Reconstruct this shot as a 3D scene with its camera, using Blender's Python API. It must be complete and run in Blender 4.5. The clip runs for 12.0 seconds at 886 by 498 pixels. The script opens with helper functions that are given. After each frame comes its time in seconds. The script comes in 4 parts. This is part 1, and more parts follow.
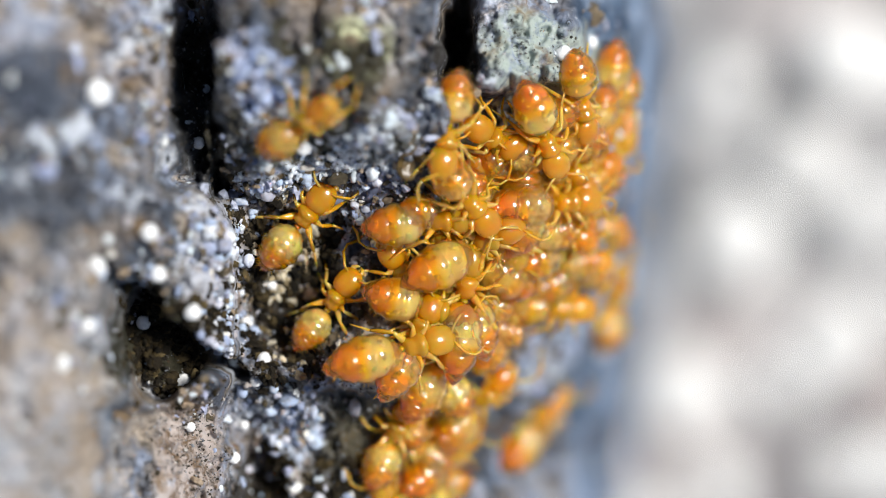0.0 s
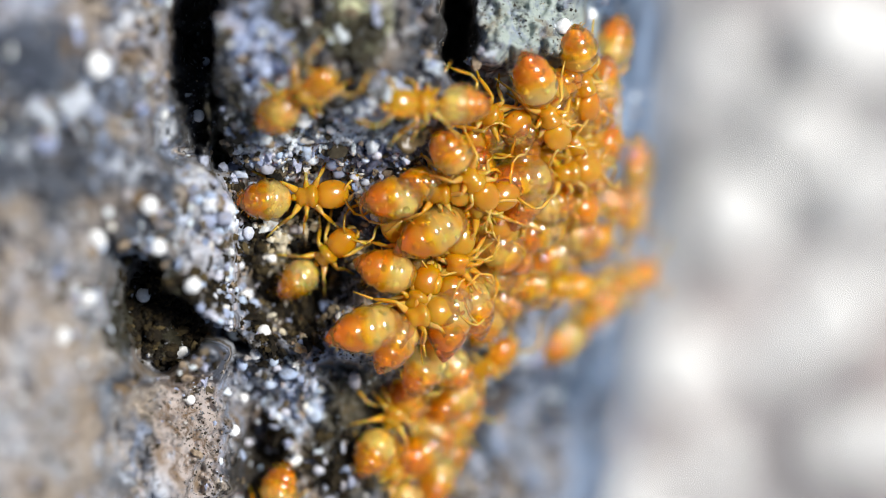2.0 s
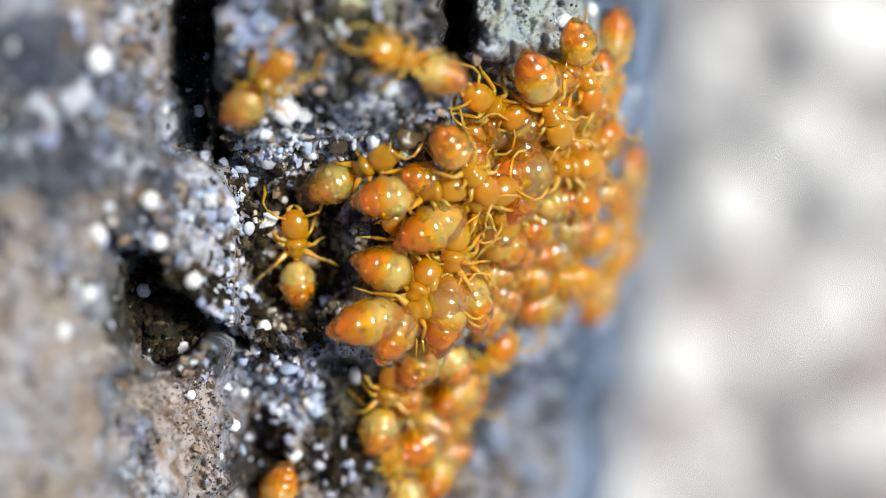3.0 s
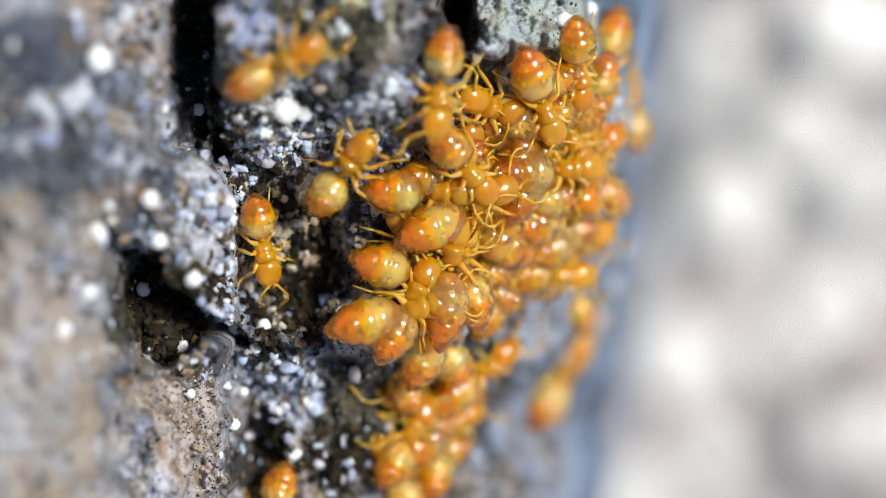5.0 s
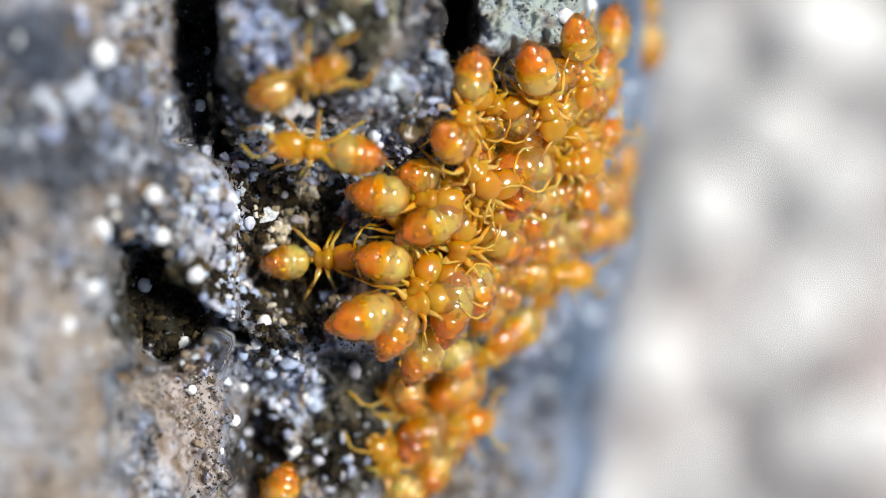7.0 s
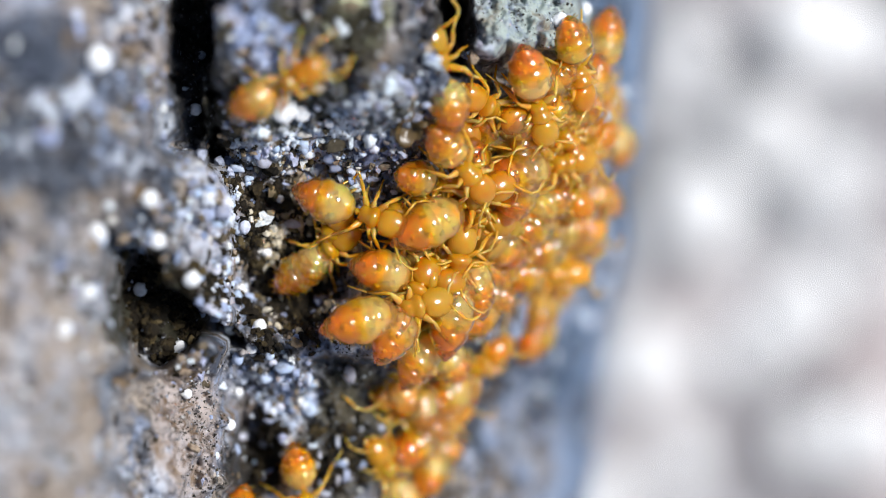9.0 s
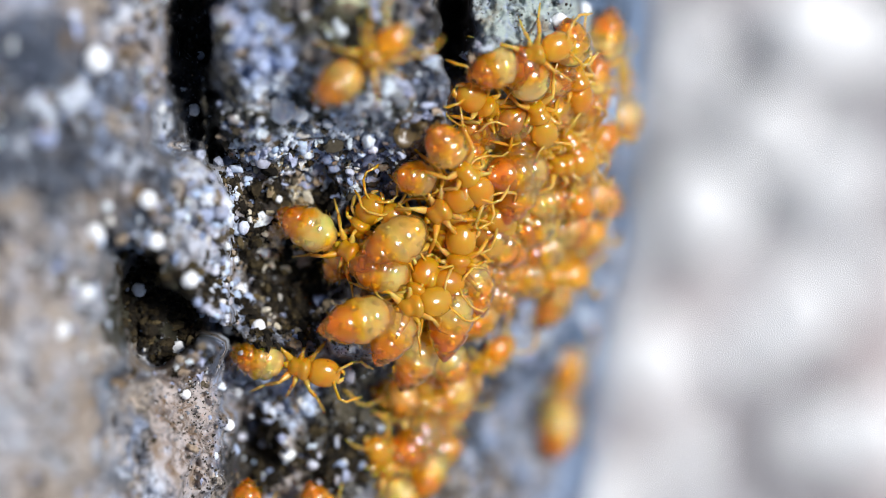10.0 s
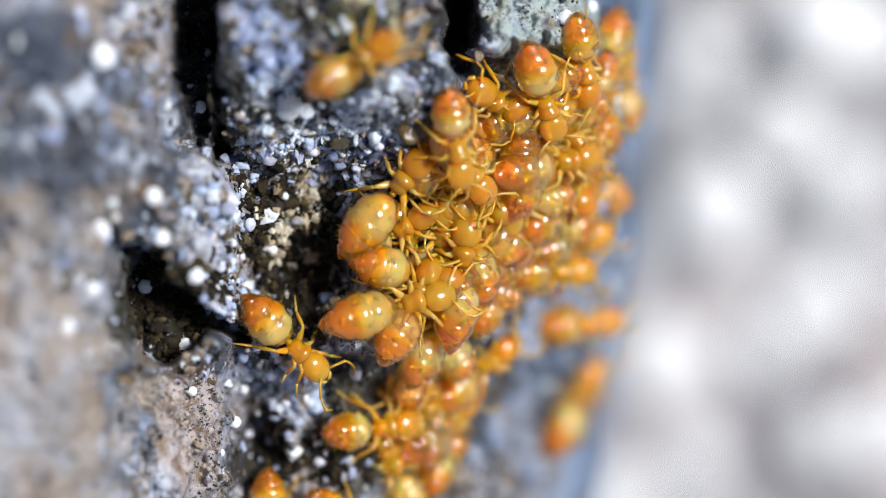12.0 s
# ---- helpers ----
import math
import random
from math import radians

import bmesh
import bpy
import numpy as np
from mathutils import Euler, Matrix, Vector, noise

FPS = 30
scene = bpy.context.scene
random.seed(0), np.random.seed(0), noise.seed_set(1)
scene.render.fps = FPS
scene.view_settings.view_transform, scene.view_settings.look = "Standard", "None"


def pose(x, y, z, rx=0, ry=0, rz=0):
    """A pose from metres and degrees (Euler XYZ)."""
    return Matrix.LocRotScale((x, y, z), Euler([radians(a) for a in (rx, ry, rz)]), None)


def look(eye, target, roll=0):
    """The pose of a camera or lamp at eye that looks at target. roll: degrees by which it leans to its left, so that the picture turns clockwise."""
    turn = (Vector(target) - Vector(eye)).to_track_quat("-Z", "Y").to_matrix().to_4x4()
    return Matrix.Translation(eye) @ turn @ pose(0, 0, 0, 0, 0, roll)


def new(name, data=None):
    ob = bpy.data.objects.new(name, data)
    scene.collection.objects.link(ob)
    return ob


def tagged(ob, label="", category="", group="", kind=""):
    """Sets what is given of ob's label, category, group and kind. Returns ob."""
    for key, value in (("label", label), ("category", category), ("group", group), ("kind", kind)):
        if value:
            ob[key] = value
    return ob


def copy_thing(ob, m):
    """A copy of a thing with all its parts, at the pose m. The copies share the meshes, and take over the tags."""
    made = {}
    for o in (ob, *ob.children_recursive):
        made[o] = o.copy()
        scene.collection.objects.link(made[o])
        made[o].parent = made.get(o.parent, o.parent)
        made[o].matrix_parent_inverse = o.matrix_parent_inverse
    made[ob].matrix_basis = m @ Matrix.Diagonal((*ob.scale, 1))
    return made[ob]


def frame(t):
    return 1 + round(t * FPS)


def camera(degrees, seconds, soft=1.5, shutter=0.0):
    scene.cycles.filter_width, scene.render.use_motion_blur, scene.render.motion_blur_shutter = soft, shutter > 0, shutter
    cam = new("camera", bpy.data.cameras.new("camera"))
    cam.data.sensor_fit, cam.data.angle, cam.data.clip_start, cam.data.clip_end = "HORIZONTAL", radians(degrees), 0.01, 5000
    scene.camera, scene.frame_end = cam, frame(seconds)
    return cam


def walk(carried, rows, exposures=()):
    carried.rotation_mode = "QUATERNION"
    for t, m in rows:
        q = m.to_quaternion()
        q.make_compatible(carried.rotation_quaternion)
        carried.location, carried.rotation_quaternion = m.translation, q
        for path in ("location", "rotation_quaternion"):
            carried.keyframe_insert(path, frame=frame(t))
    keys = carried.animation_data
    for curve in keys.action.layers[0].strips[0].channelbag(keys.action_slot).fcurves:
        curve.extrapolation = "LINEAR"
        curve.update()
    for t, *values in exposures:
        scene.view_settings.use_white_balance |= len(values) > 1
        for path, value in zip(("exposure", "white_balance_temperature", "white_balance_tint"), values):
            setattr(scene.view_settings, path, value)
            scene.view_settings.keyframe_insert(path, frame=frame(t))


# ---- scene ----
# A macro view straight down on a lichen-covered boulder with a cluster of small yellow ants; pale ground lies below it.
cam = camera(11.057, 12.0, soft=0.9)
walk(cam, [
    (0, pose(0.002397, 0.000168, 0.21400, 0.4032, 0.8962, 0)),
    (0.5, pose(0.002097, -0.000039, 0.21400, 0.3987, 0.8055, 0)),
    (1, pose(0.002024, 0.000154, 0.21400, 0.2401, 0.7665, 0)),
    (1.5, pose(0.002158, 0.000145, 0.21400, 0.1695, 0.7993, 0)),
    (2, pose(0.002064, 0.000226, 0.21400, 0.0400, 0.7661, 0)),
    (2.5, pose(0.001820, 0.000194, 0.21400, 0.0166, 0.6843, 0)),
    (3, pose(0.001816, 0.000148, 0.21400, 0.0082, 0.6767, 0)),
    (5, pose(0.001509, 0.000157, 0.21400, -0.0098, 0.5557, 0)),
    (5.5, pose(0.001042, 0.000331, 0.21400, -0.0947, 0.3926, 0)),
    (6, pose(0.000000, -0.000000, 0.21400, -0.0000, 0.0000, 0)),
    (6.5, pose(-0.000597, -0.000220, 0.21400, 0.0779, -0.2239, 0)),
    (7, pose(-0.000700, -0.000219, 0.21400, 0.0825, -0.2761, 0)),
    (9, pose(-0.001328, -0.000118, 0.21400, 0.0968, -0.5745, 0)),
    (9.5, pose(-0.001104, 0.000038, 0.21400, 0.0456, -0.4895, 0)),
    (10, pose(-0.000694, 0.000177, 0.21400, -0.0115, -0.3467, 0)),
    (10.5, pose(-0.000976, 0.000127, 0.21400, -0.0011, -0.4236, 0)),
    (11, pose(-0.000810, -0.000051, 0.21400, 0.0565, -0.3465, 0)),
    (11.5, pose(-0.000527, -0.000018, 0.21400, 0.0448, -0.2201, 0)),
    (12, pose(-0.000162, -0.000190, 0.21400, 0.0907, -0.0645, 0)),
], exposures=[(0, 0.15, 6350, 10), (7.2, 0.15, 6350, 10), (9.2, 0.15, 6000, 12), (12, 0.15, 6000, 12)])
cam.data.dof.use_dof = True
cam.data.dof.focus_distance = 0.1495
cam.data.dof.aperture_fstop = cam.data.lens / 9.0
cam.data.dof.aperture_blades = 0

# ---- daylight ----
SUN_ELEVATION, SUN_AZIMUTH = 56.0, 22.0
world = bpy.data.worlds.new("sky")
scene.world = world
world.use_nodes = True
sky = world.node_tree.nodes.new("ShaderNodeTexSky")
sky.sky_type, sky.sun_disc = "NISHITA", False
sky.sun_elevation, sky.sun_rotation = radians(SUN_ELEVATION), radians(90 - SUN_AZIMUTH)
backing = world.node_tree.nodes["Background"]
backing.inputs["Strength"].default_value = 0.078
world.node_tree.links.new(sky.outputs[0], backing.inputs["Color"])
sun = new("sun", bpy.data.lights.new("sun", "SUN"))
sun.data.energy, sun.data.angle, sun.data.color = 4.8, radians(14.0), (1.0, 0.96, 0.90)
ce = math.cos(radians(SUN_ELEVATION))
sun.matrix_world = look((ce * math.cos(radians(SUN_AZIMUTH)), ce * math.sin(radians(SUN_AZIMUTH)), math.sin(radians(SUN_ELEVATION))), (0, 0, 0))


# ---- materials ----
class Nodes:
    """A node material with short calls."""

    def __init__(self, name):
        self.m = bpy.data.materials.new(name)
        self.m.use_nodes = True
        self.t = self.m.node_tree
        self.b = self.t.nodes["Principled BSDF"]

    def add(self, kind, **values):
        n = self.t.nodes.new("ShaderNode" + kind)
        for key, value in values.items():
            n.inputs[key.replace("_", " ")].default_value = value
        return n

    def link(self, a, b):
        self.t.links.new(a, b)

    def coords(self):
        return self.t.nodes.new("ShaderNodeTexCoord").outputs["Object"]

    def noise(self, where, scale, detail=4.0, rough=0.55, distortion=0.0):
        n = self.add("TexNoise", Scale=scale, Detail=detail, Roughness=rough, Distortion=distortion)
        self.link(where, n.inputs["Vector"])
        return n.outputs["Fac"]

    def ramp(self, fac, *stops):
        n = self.t.nodes.new("ShaderNodeValToRGB")
        el = n.color_ramp.elements
        while len(el) < len(stops):
            el.new(1.0)
        for e, (pos, col) in zip(el, stops):
            e.position = pos
            e.color = (*col, 1) if isinstance(col, tuple) else (col, col, col, 1)
        self.link(fac, n.inputs[0])
        return n.outputs[0]

    def mix(self, fac, a, b, how="MIX"):
        n = self.t.nodes.new("ShaderNodeMix")
        n.data_type, n.blend_type = "RGBA", how
        for socket, value in ((n.inputs[0], fac), (n.inputs[6], a), (n.inputs[7], b)):
            if isinstance(value, (int, float)):
                socket.default_value = (value, value, value, 1) if socket.type == "RGBA" else value
            elif isinstance(value, tuple):
                socket.default_value = (*value, 1)
            else:
                self.link(value, socket)
        return n.outputs[2]

    def stain(self, where, x, y, rx, ry, size=500, ragged=1.1):
        """A ragged stain about a place of the plan, sizes in millimetres: 1 inside, 0 outside."""
        n = self.t.nodes.new("ShaderNodeMapping")
        n.vector_type = "TEXTURE"
        n.inputs["Location"].default_value = (x * 0.001, y * 0.001, 0)
        n.inputs["Scale"].default_value = (rx * 0.001, ry * 0.001, 10.0)
        self.link(where, n.inputs["Vector"])
        length = self.t.nodes.new("ShaderNodeVectorMath")
        length.operation = "LENGTH"
        self.link(n.outputs[0], length.inputs[0])
        wander = self.add("Math")
        wander.operation = "MULTIPLY_ADD"
        self.link(self.noise(where, size, 4, 0.6), wander.inputs[0])
        wander.inputs[1].default_value, wander.inputs[2].default_value = ragged, -0.5 * ragged
        total = self.add("Math")
        self.link(length.outputs["Value"], total.inputs[0])
        self.link(wander.outputs[0], total.inputs[1])
        return self.ramp(total.outputs[0], (0.75, 1.0), (1.0, 0.0))

    def bump(self, fac, distance, strength=1.0):
        n = self.add("Bump", Strength=strength, Distance=distance)
        self.link(fac, n.inputs["Height"])
        self.link(n.outputs[0], self.b.inputs["Normal"])

    def set(self, **values):
        for key, value in values.items():
            socket = self.b.inputs[key.replace("_", " ")]
            if isinstance(value, (int, float, tuple)):
                socket.default_value = (*value, 1) if isinstance(value, tuple) and len(value) == 3 and socket.type == "RGBA" else value
            else:
                self.link(value, socket)
        return self.m


def make_rock():
    n = Nodes("lichened rock")
    p = n.coords()
    grain = n.ramp(n.noise(p, 2600, 6, 0.7), (0.36, (0.06, 0.058, 0.055)), (0.47, (0.30, 0.295, 0.29)), (0.60, (0.74, 0.73, 0.72)))
    fine = n.ramp(n.noise(p, 8500, 5, 0.7), (0.36, (0.35, 0.35, 0.35)), (0.52, (0.8, 0.79, 0.78)), (0.66, (1.0, 1.0, 1.0)))
    grain = n.mix(0.7, grain, fine, "MULTIPLY")
    broad_tone = n.ramp(n.noise(p, 320, 5, 0.6, 0.4), (0.38, (0.13, 0.10, 0.06)), (0.46, (0.80, 0.66, 0.50)), (0.56, (0.52, 0.62, 0.84)), (0.68, (0.98, 0.92, 0.84)))
    c = n.mix(0.8, grain, broad_tone, "MULTIPLY")
    c = n.mix(n.ramp(n.noise(p, 520, 5, 0.65, 0.6), (0.48, 0.0), (0.60, 0.75)), c, (0.25, 0.31, 0.43))
    c = n.mix(n.ramp(n.noise(p, 150, 4, 0.6), (0.44, 0.85), (0.50, 0.0)), c, (0.03, 0.04, 0.055))
    c = n.mix(n.ramp(n.noise(p, 420, 4, 0.6, 0.8), (0.40, 0.8), (0.48, 0.0)), c, (0.05, 0.055, 0.07))
    c = n.mix(n.ramp(n.noise(p, 380, 4, 0.6, 0.5), (0.56, 0.0), (0.64, 0.8)), c, (0.56, 0.60, 0.66))
    c = n.mix(n.ramp(n.noise(p, 160, 3, 0.5, 0.5), (0.50, 0.0), (0.60, 0.5)), c, (0.40, 0.32, 0.24))
    # bluish sky-lit shade of the falling flank, put into the colour along x
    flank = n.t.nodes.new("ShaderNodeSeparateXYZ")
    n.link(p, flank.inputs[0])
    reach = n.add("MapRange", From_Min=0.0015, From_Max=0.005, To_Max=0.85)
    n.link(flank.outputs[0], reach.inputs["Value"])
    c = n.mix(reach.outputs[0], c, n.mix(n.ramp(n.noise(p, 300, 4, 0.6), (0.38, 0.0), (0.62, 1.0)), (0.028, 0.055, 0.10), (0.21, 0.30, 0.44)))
    # beige crust on the high side with a dark blue-grey patch in it
    beige = n.mix(n.stain(p, -13.0, -3.5, 4.2, 7.0, 260, 1.4), 0.0, n.ramp(n.noise(p, 800, 5, 0.7), (0.40, 0.1), (0.62, 0.7)))
    c = n.mix(beige, c, n.mix(n.ramp(n.noise(p, 260, 4), (0.42, 0.0), (0.58, 1.0)), (0.34, 0.28, 0.215), (0.27, 0.31, 0.36)))
    c = n.mix(n.mix(n.stain(p, -12.3, 6.3, 1.7, 1.3, 400), 0.0, 0.85), c, (0.045, 0.055, 0.075))
    # lichen crusts: whitish along the ledge, blue on the upper block, greenish on the second block, a pale rosette below
    tuft = n.ramp(n.noise(p, 1100, 6, 0.7, 0.6), (0.40, 0.1), (0.52, 1.0))
    for x, y, rx, ry, size, col in ((-7.3, 0.2, 1.0, 2.5, 600, (0.46, 0.47, 0.51)), (-6.2, 6.4, 1.8, 1.9, 500, (0.50, 0.60, 0.84)), (-3.8, 4.4, 3.0, 1.9, 600, (0.60, 0.65, 0.70)),
                                    (3.0, 7.6, 2.2, 1.7, 500, (0.34, 0.39, 0.35)), (-5.0, -4.9, 1.2, 1.2, 900, (0.46, 0.52, 0.62)), (-2.6, 7.4, 1.3, 1.2, 600, (0.58, 0.60, 0.38))):
        c = n.mix(n.mix(n.stain(p, x, y, rx, ry, size, 1.2), 0.0, tuft), c, col)
    # dark olive patches over the upper block, by noise, in colour only
    olive_patches = n.mix(n.stain(p, -4.2, 6.0, 4.0, 3.4, 400, 0.8), 0.0, n.ramp(n.noise(p, 620, 5, 0.65, 0.8), (0.44, 0.95), (0.51, 0.0)))
    c = n.mix(olive_patches, c, (0.040, 0.036, 0.018))
    # pinkish brown flake along the foot of the ledge
    flake = n.mix(n.stain(p, -8.2, -5.6, 1.15, 2.9, 900, 0.7), 0.0, n.ramp(n.noise(p, 1700, 5, 0.7), (0.34, 0.2), (0.48, 0.95)))
    c = n.mix(flake, c, n.mix(n.ramp(n.noise(p, 900, 5, 0.7, 1.0), (0.38, 0.0), (0.52, 1.0)), (0.13, 0.08, 0.04), (0.41, 0.355, 0.32)))
    brown = n.ramp(n.noise(p, 700, 4, 0.6), (0.57, 0.0), (0.68, 0.7))
    c = n.mix(brown, c, (0.17, 0.10, 0.03))
    # humus stains, and the shade of hollow, pit, cracks and foot painted in
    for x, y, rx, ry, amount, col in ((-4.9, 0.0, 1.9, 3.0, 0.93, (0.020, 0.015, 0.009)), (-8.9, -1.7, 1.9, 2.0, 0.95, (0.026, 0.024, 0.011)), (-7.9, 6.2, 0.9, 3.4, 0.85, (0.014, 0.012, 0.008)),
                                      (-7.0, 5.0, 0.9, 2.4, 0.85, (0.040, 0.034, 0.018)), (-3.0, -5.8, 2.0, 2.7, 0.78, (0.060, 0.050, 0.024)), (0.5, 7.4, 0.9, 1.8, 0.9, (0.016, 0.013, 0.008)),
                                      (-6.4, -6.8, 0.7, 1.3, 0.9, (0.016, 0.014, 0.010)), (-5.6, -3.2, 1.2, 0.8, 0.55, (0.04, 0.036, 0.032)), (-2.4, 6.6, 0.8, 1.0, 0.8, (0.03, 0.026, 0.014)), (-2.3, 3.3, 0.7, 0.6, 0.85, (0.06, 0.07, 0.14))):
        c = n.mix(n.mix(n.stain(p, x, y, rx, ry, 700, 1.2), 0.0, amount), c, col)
    v = n.add("TexVoronoi", Scale=2300.0, Randomness=1.0)
    n.link(p, v.inputs["Vector"])
    spots = n.ramp(v.outputs["Distance"], (0.12, 1.0), (0.26, 0.0))
    where = n.ramp(n.noise(p, 420, 3), (0.50, 0.0), (0.64, 0.9))
    spots = n.mix(1.0, spots, where, "MULTIPLY")
    c = n.mix(spots, c, (0.60, 0.64, 0.66))
    dark = n.ramp(n.noise(p, 900, 6, 0.7), (0.32, 0.9), (0.42, 0.0))
    c = n.mix(dark, c, (0.018, 0.015, 0.010))
    n.bump(n.noise(p, 9000, 4, 0.7), 0.00006, 0.8)
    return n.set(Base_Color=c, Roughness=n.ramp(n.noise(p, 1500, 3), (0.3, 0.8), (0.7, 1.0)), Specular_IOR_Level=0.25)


def make_grain(name, stops, rough=0.7):
    n = Nodes(name)
    p = n.coords()
    geo = n.t.nodes.new("ShaderNodeNewGeometry")
    c = n.ramp(geo.outputs["Random Per Island"], *stops)
    c = n.mix(n.ramp(n.noise(p, 6000, 4, 0.6), (0.35, 0.45), (0.6, 0.0)), c, tuple(0.45 * v for v in stops[0][1]))
    n.bump(n.noise(p, 14000, 3), 0.00003, 0.7)
    return n.set(Base_Color=c, Roughness=rough, Specular_IOR_Level=0.2, Subsurface_Weight=0.15, Subsurface_Radius=(0.2, 0.2, 0.2), Subsurface_Scale=0.0003)


def make_ground():
    n = Nodes("pale gravelly ground")
    p = n.coords()
    c = n.ramp(n.noise(p, 190, 5, 0.55, 0.3), (0.40, (0.10, 0.10, 0.102)), (0.5, (0.28, 0.277, 0.272)), (0.60, (0.50, 0.49, 0.475)))
    c = n.mix(n.ramp(n.noise(p, 900, 5, 0.7), (0.32, 0.7), (0.5, 0.0)), c, (0.24, 0.23, 0.22))
    c = n.mix(n.ramp(n.noise(p, 60, 3), (0.48, 0.0), (0.66, 0.5)), c, (0.56, 0.45, 0.41))
    c = n.mix(n.mix(n.stain(p, 16.5, -9.0, 5.0, 4.2, 200), 0.0, 0.7), c, (0.16, 0.15, 0.15))
    n.bump(n.noise(p, 700, 5, 0.6), 0.0006, 0.7)
    return n.set(Base_Color=c, Roughness=0.9)


def make_cuticle(name, deep, mid, pale, weight, rough, clear=0.0, plates=False, coat=1.0):
    """Thin amber cuticle that lets light in; every ant differs a little. plates: orange plates towards the pointed end, pale skin towards the waist."""
    n = Nodes(name)
    p = n.coords()
    rnd = n.t.nodes.new("ShaderNodeObjectInfo").outputs["Random"]
    relief = n.noise(p, 3500, 2, 0.5)
    if plates:
        # orange towards the pointed end, straw yellow where it is distended
        x = n.t.nodes.new("ShaderNodeSeparateXYZ")
        n.link(p, x.inputs[0])
        along = n.add("MapRange", From_Min=-0.001, From_Max=0.001)
        n.link(x.outputs[0], along.inputs["Value"])
        bent = n.add("Math")
        n.link(along.outputs[0], bent.inputs[0])
        wander = n.add("Math")
        wander.operation = "MULTIPLY_ADD"
        n.link(n.noise(p, 1100, 3, 0.6), wander.inputs[0])
        wander.inputs[1].default_value, wander.inputs[2].default_value = 0.5, -0.25
        n.link(wander.outputs[0], bent.inputs[1])
        c = n.ramp(bent.outputs[0], (0.15, deep), (0.48, mid), (0.66, pale), (0.92, pale), (1.0, mid))
        c = n.mix(n.ramp(rnd, (0.0, 0.7), (0.7, 0.0)), c, mid)
        c = n.mix(n.ramp(n.noise(p, 1900, 4, 0.65), (0.52, 0.0), (0.70, 0.45)), c, deep)
    else:
        c = n.mix(n.ramp(n.noise(p, 900, 4, 0.6), (0.35, 0.0), (0.65, 1.0)), mid, deep)
        c = n.mix(n.ramp(rnd, (0.2, 0.0), (1.0, 0.55)), c, pale)
        c = n.mix(n.ramp(n.noise(p, 5200, 3, 0.6), (0.58, 0.0), (0.75, 0.35)), c, deep)
    n.bump(relief, 0.00003, 0.35)
    return n.set(Base_Color=c, Roughness=n.ramp(n.noise(p, 2600, 3), (0.3, rough), (0.7, rough + 0.12)), IOR=1.42,
                 Subsurface_Weight=weight, Subsurface_Radius=(1.0, 0.42, 0.08), Subsurface_Scale=0.0005,
                 Transmission_Weight=clear, Coat_Weight=coat, Coat_IOR=1.5, Coat_Roughness=0.15, Specular_IOR_Level=0.3)


def make_filling():
    """What the distended gaster holds: straw yellow with orange clouds, darker towards the pointed end."""
    n = Nodes("pale gaster filling")
    p = n.coords()
    x = n.t.nodes.new("ShaderNodeSeparateXYZ")
    n.link(p, x.inputs[0])
    along = n.add("MapRange", From_Min=-0.001, From_Max=0.001)
    n.link(x.outputs[0], along.inputs["Value"])
    wander = n.add("Math")
    wander.operation = "MULTIPLY_ADD"
    n.link(n.noise(p, 1500, 4, 0.65), wander.inputs[0])
    wander.inputs[1].default_value = 0.55
    half = n.add("Math")
    half.operation = "MULTIPLY"
    half.inputs[1].default_value = 0.5
    n.link(along.outputs[0], half.inputs[0])
    n.link(half.outputs[0], wander.inputs[2])
    c = n.ramp(wander.outputs[0], (0.30, (0.92, 0.30, 0.0)), (0.43, (1.0, 0.50, 0.02)), (0.55, (1.0, 0.84, 0.38)), (0.68, (1.0, 0.84, 0.46)), (0.86, (1.0, 0.68, 0.20)))
    rnd = n.t.nodes.new("ShaderNodeObjectInfo").outputs["Random"]
    c = n.mix(n.ramp(rnd, (0.0, 0.5), (0.5, 0.0)), c, (1.0, 0.48, 0.04))
    n.bump(n.noise(p, 2500, 3), 0.00006, 0.8)
    return n.set(Base_Color=c, Roughness=0.45, Subsurface_Weight=0.8, Subsurface_Radius=(0.9, 0.6, 0.2), Subsurface_Scale=0.0005)


def make_plain(name, col, rough):
    n = Nodes(name)
    p = n.coords()
    c = n.mix(n.ramp(n.noise(p, 3000, 4), (0.4, 0.0), (0.7, 0.5)), col, tuple(v * 0.5 for v in col))
    return n.set(Base_Color=c, Roughness=rough)


ROCK = make_rock()
GROUND = make_ground()
LICHEN = make_grain("pale lichen grains", ((0.0, (0.04, 0.035, 0.022)), (0.25, (0.16, 0.125, 0.08)), (0.42, (0.44, 0.34, 0.24)), (0.55, (0.26, 0.33, 0.50)), (0.72, (0.42, 0.44, 0.58)), (0.88, (0.62, 0.70, 0.74)), (1.0, (0.88, 0.88, 0.84))), 0.95)
GRIT = make_grain("fine grit", ((0.0, (0.02, 0.018, 0.015)), (0.45, (0.06, 0.05, 0.035)), (0.75, (0.16, 0.155, 0.15)), (0.93, (0.30, 0.33, 0.38)), (1.0, (0.62, 0.60, 0.55))), 0.8)
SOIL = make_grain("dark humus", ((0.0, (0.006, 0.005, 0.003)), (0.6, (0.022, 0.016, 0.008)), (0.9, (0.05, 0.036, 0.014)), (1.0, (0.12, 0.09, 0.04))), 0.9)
CHIP = make_grain("cream lichen chips", ((0.0, (0.22, 0.16, 0.08)), (0.4, (0.50, 0.42, 0.26)), (0.75, (0.72, 0.68, 0.55)), (1.0, (0.86, 0.86, 0.84))), 0.9)
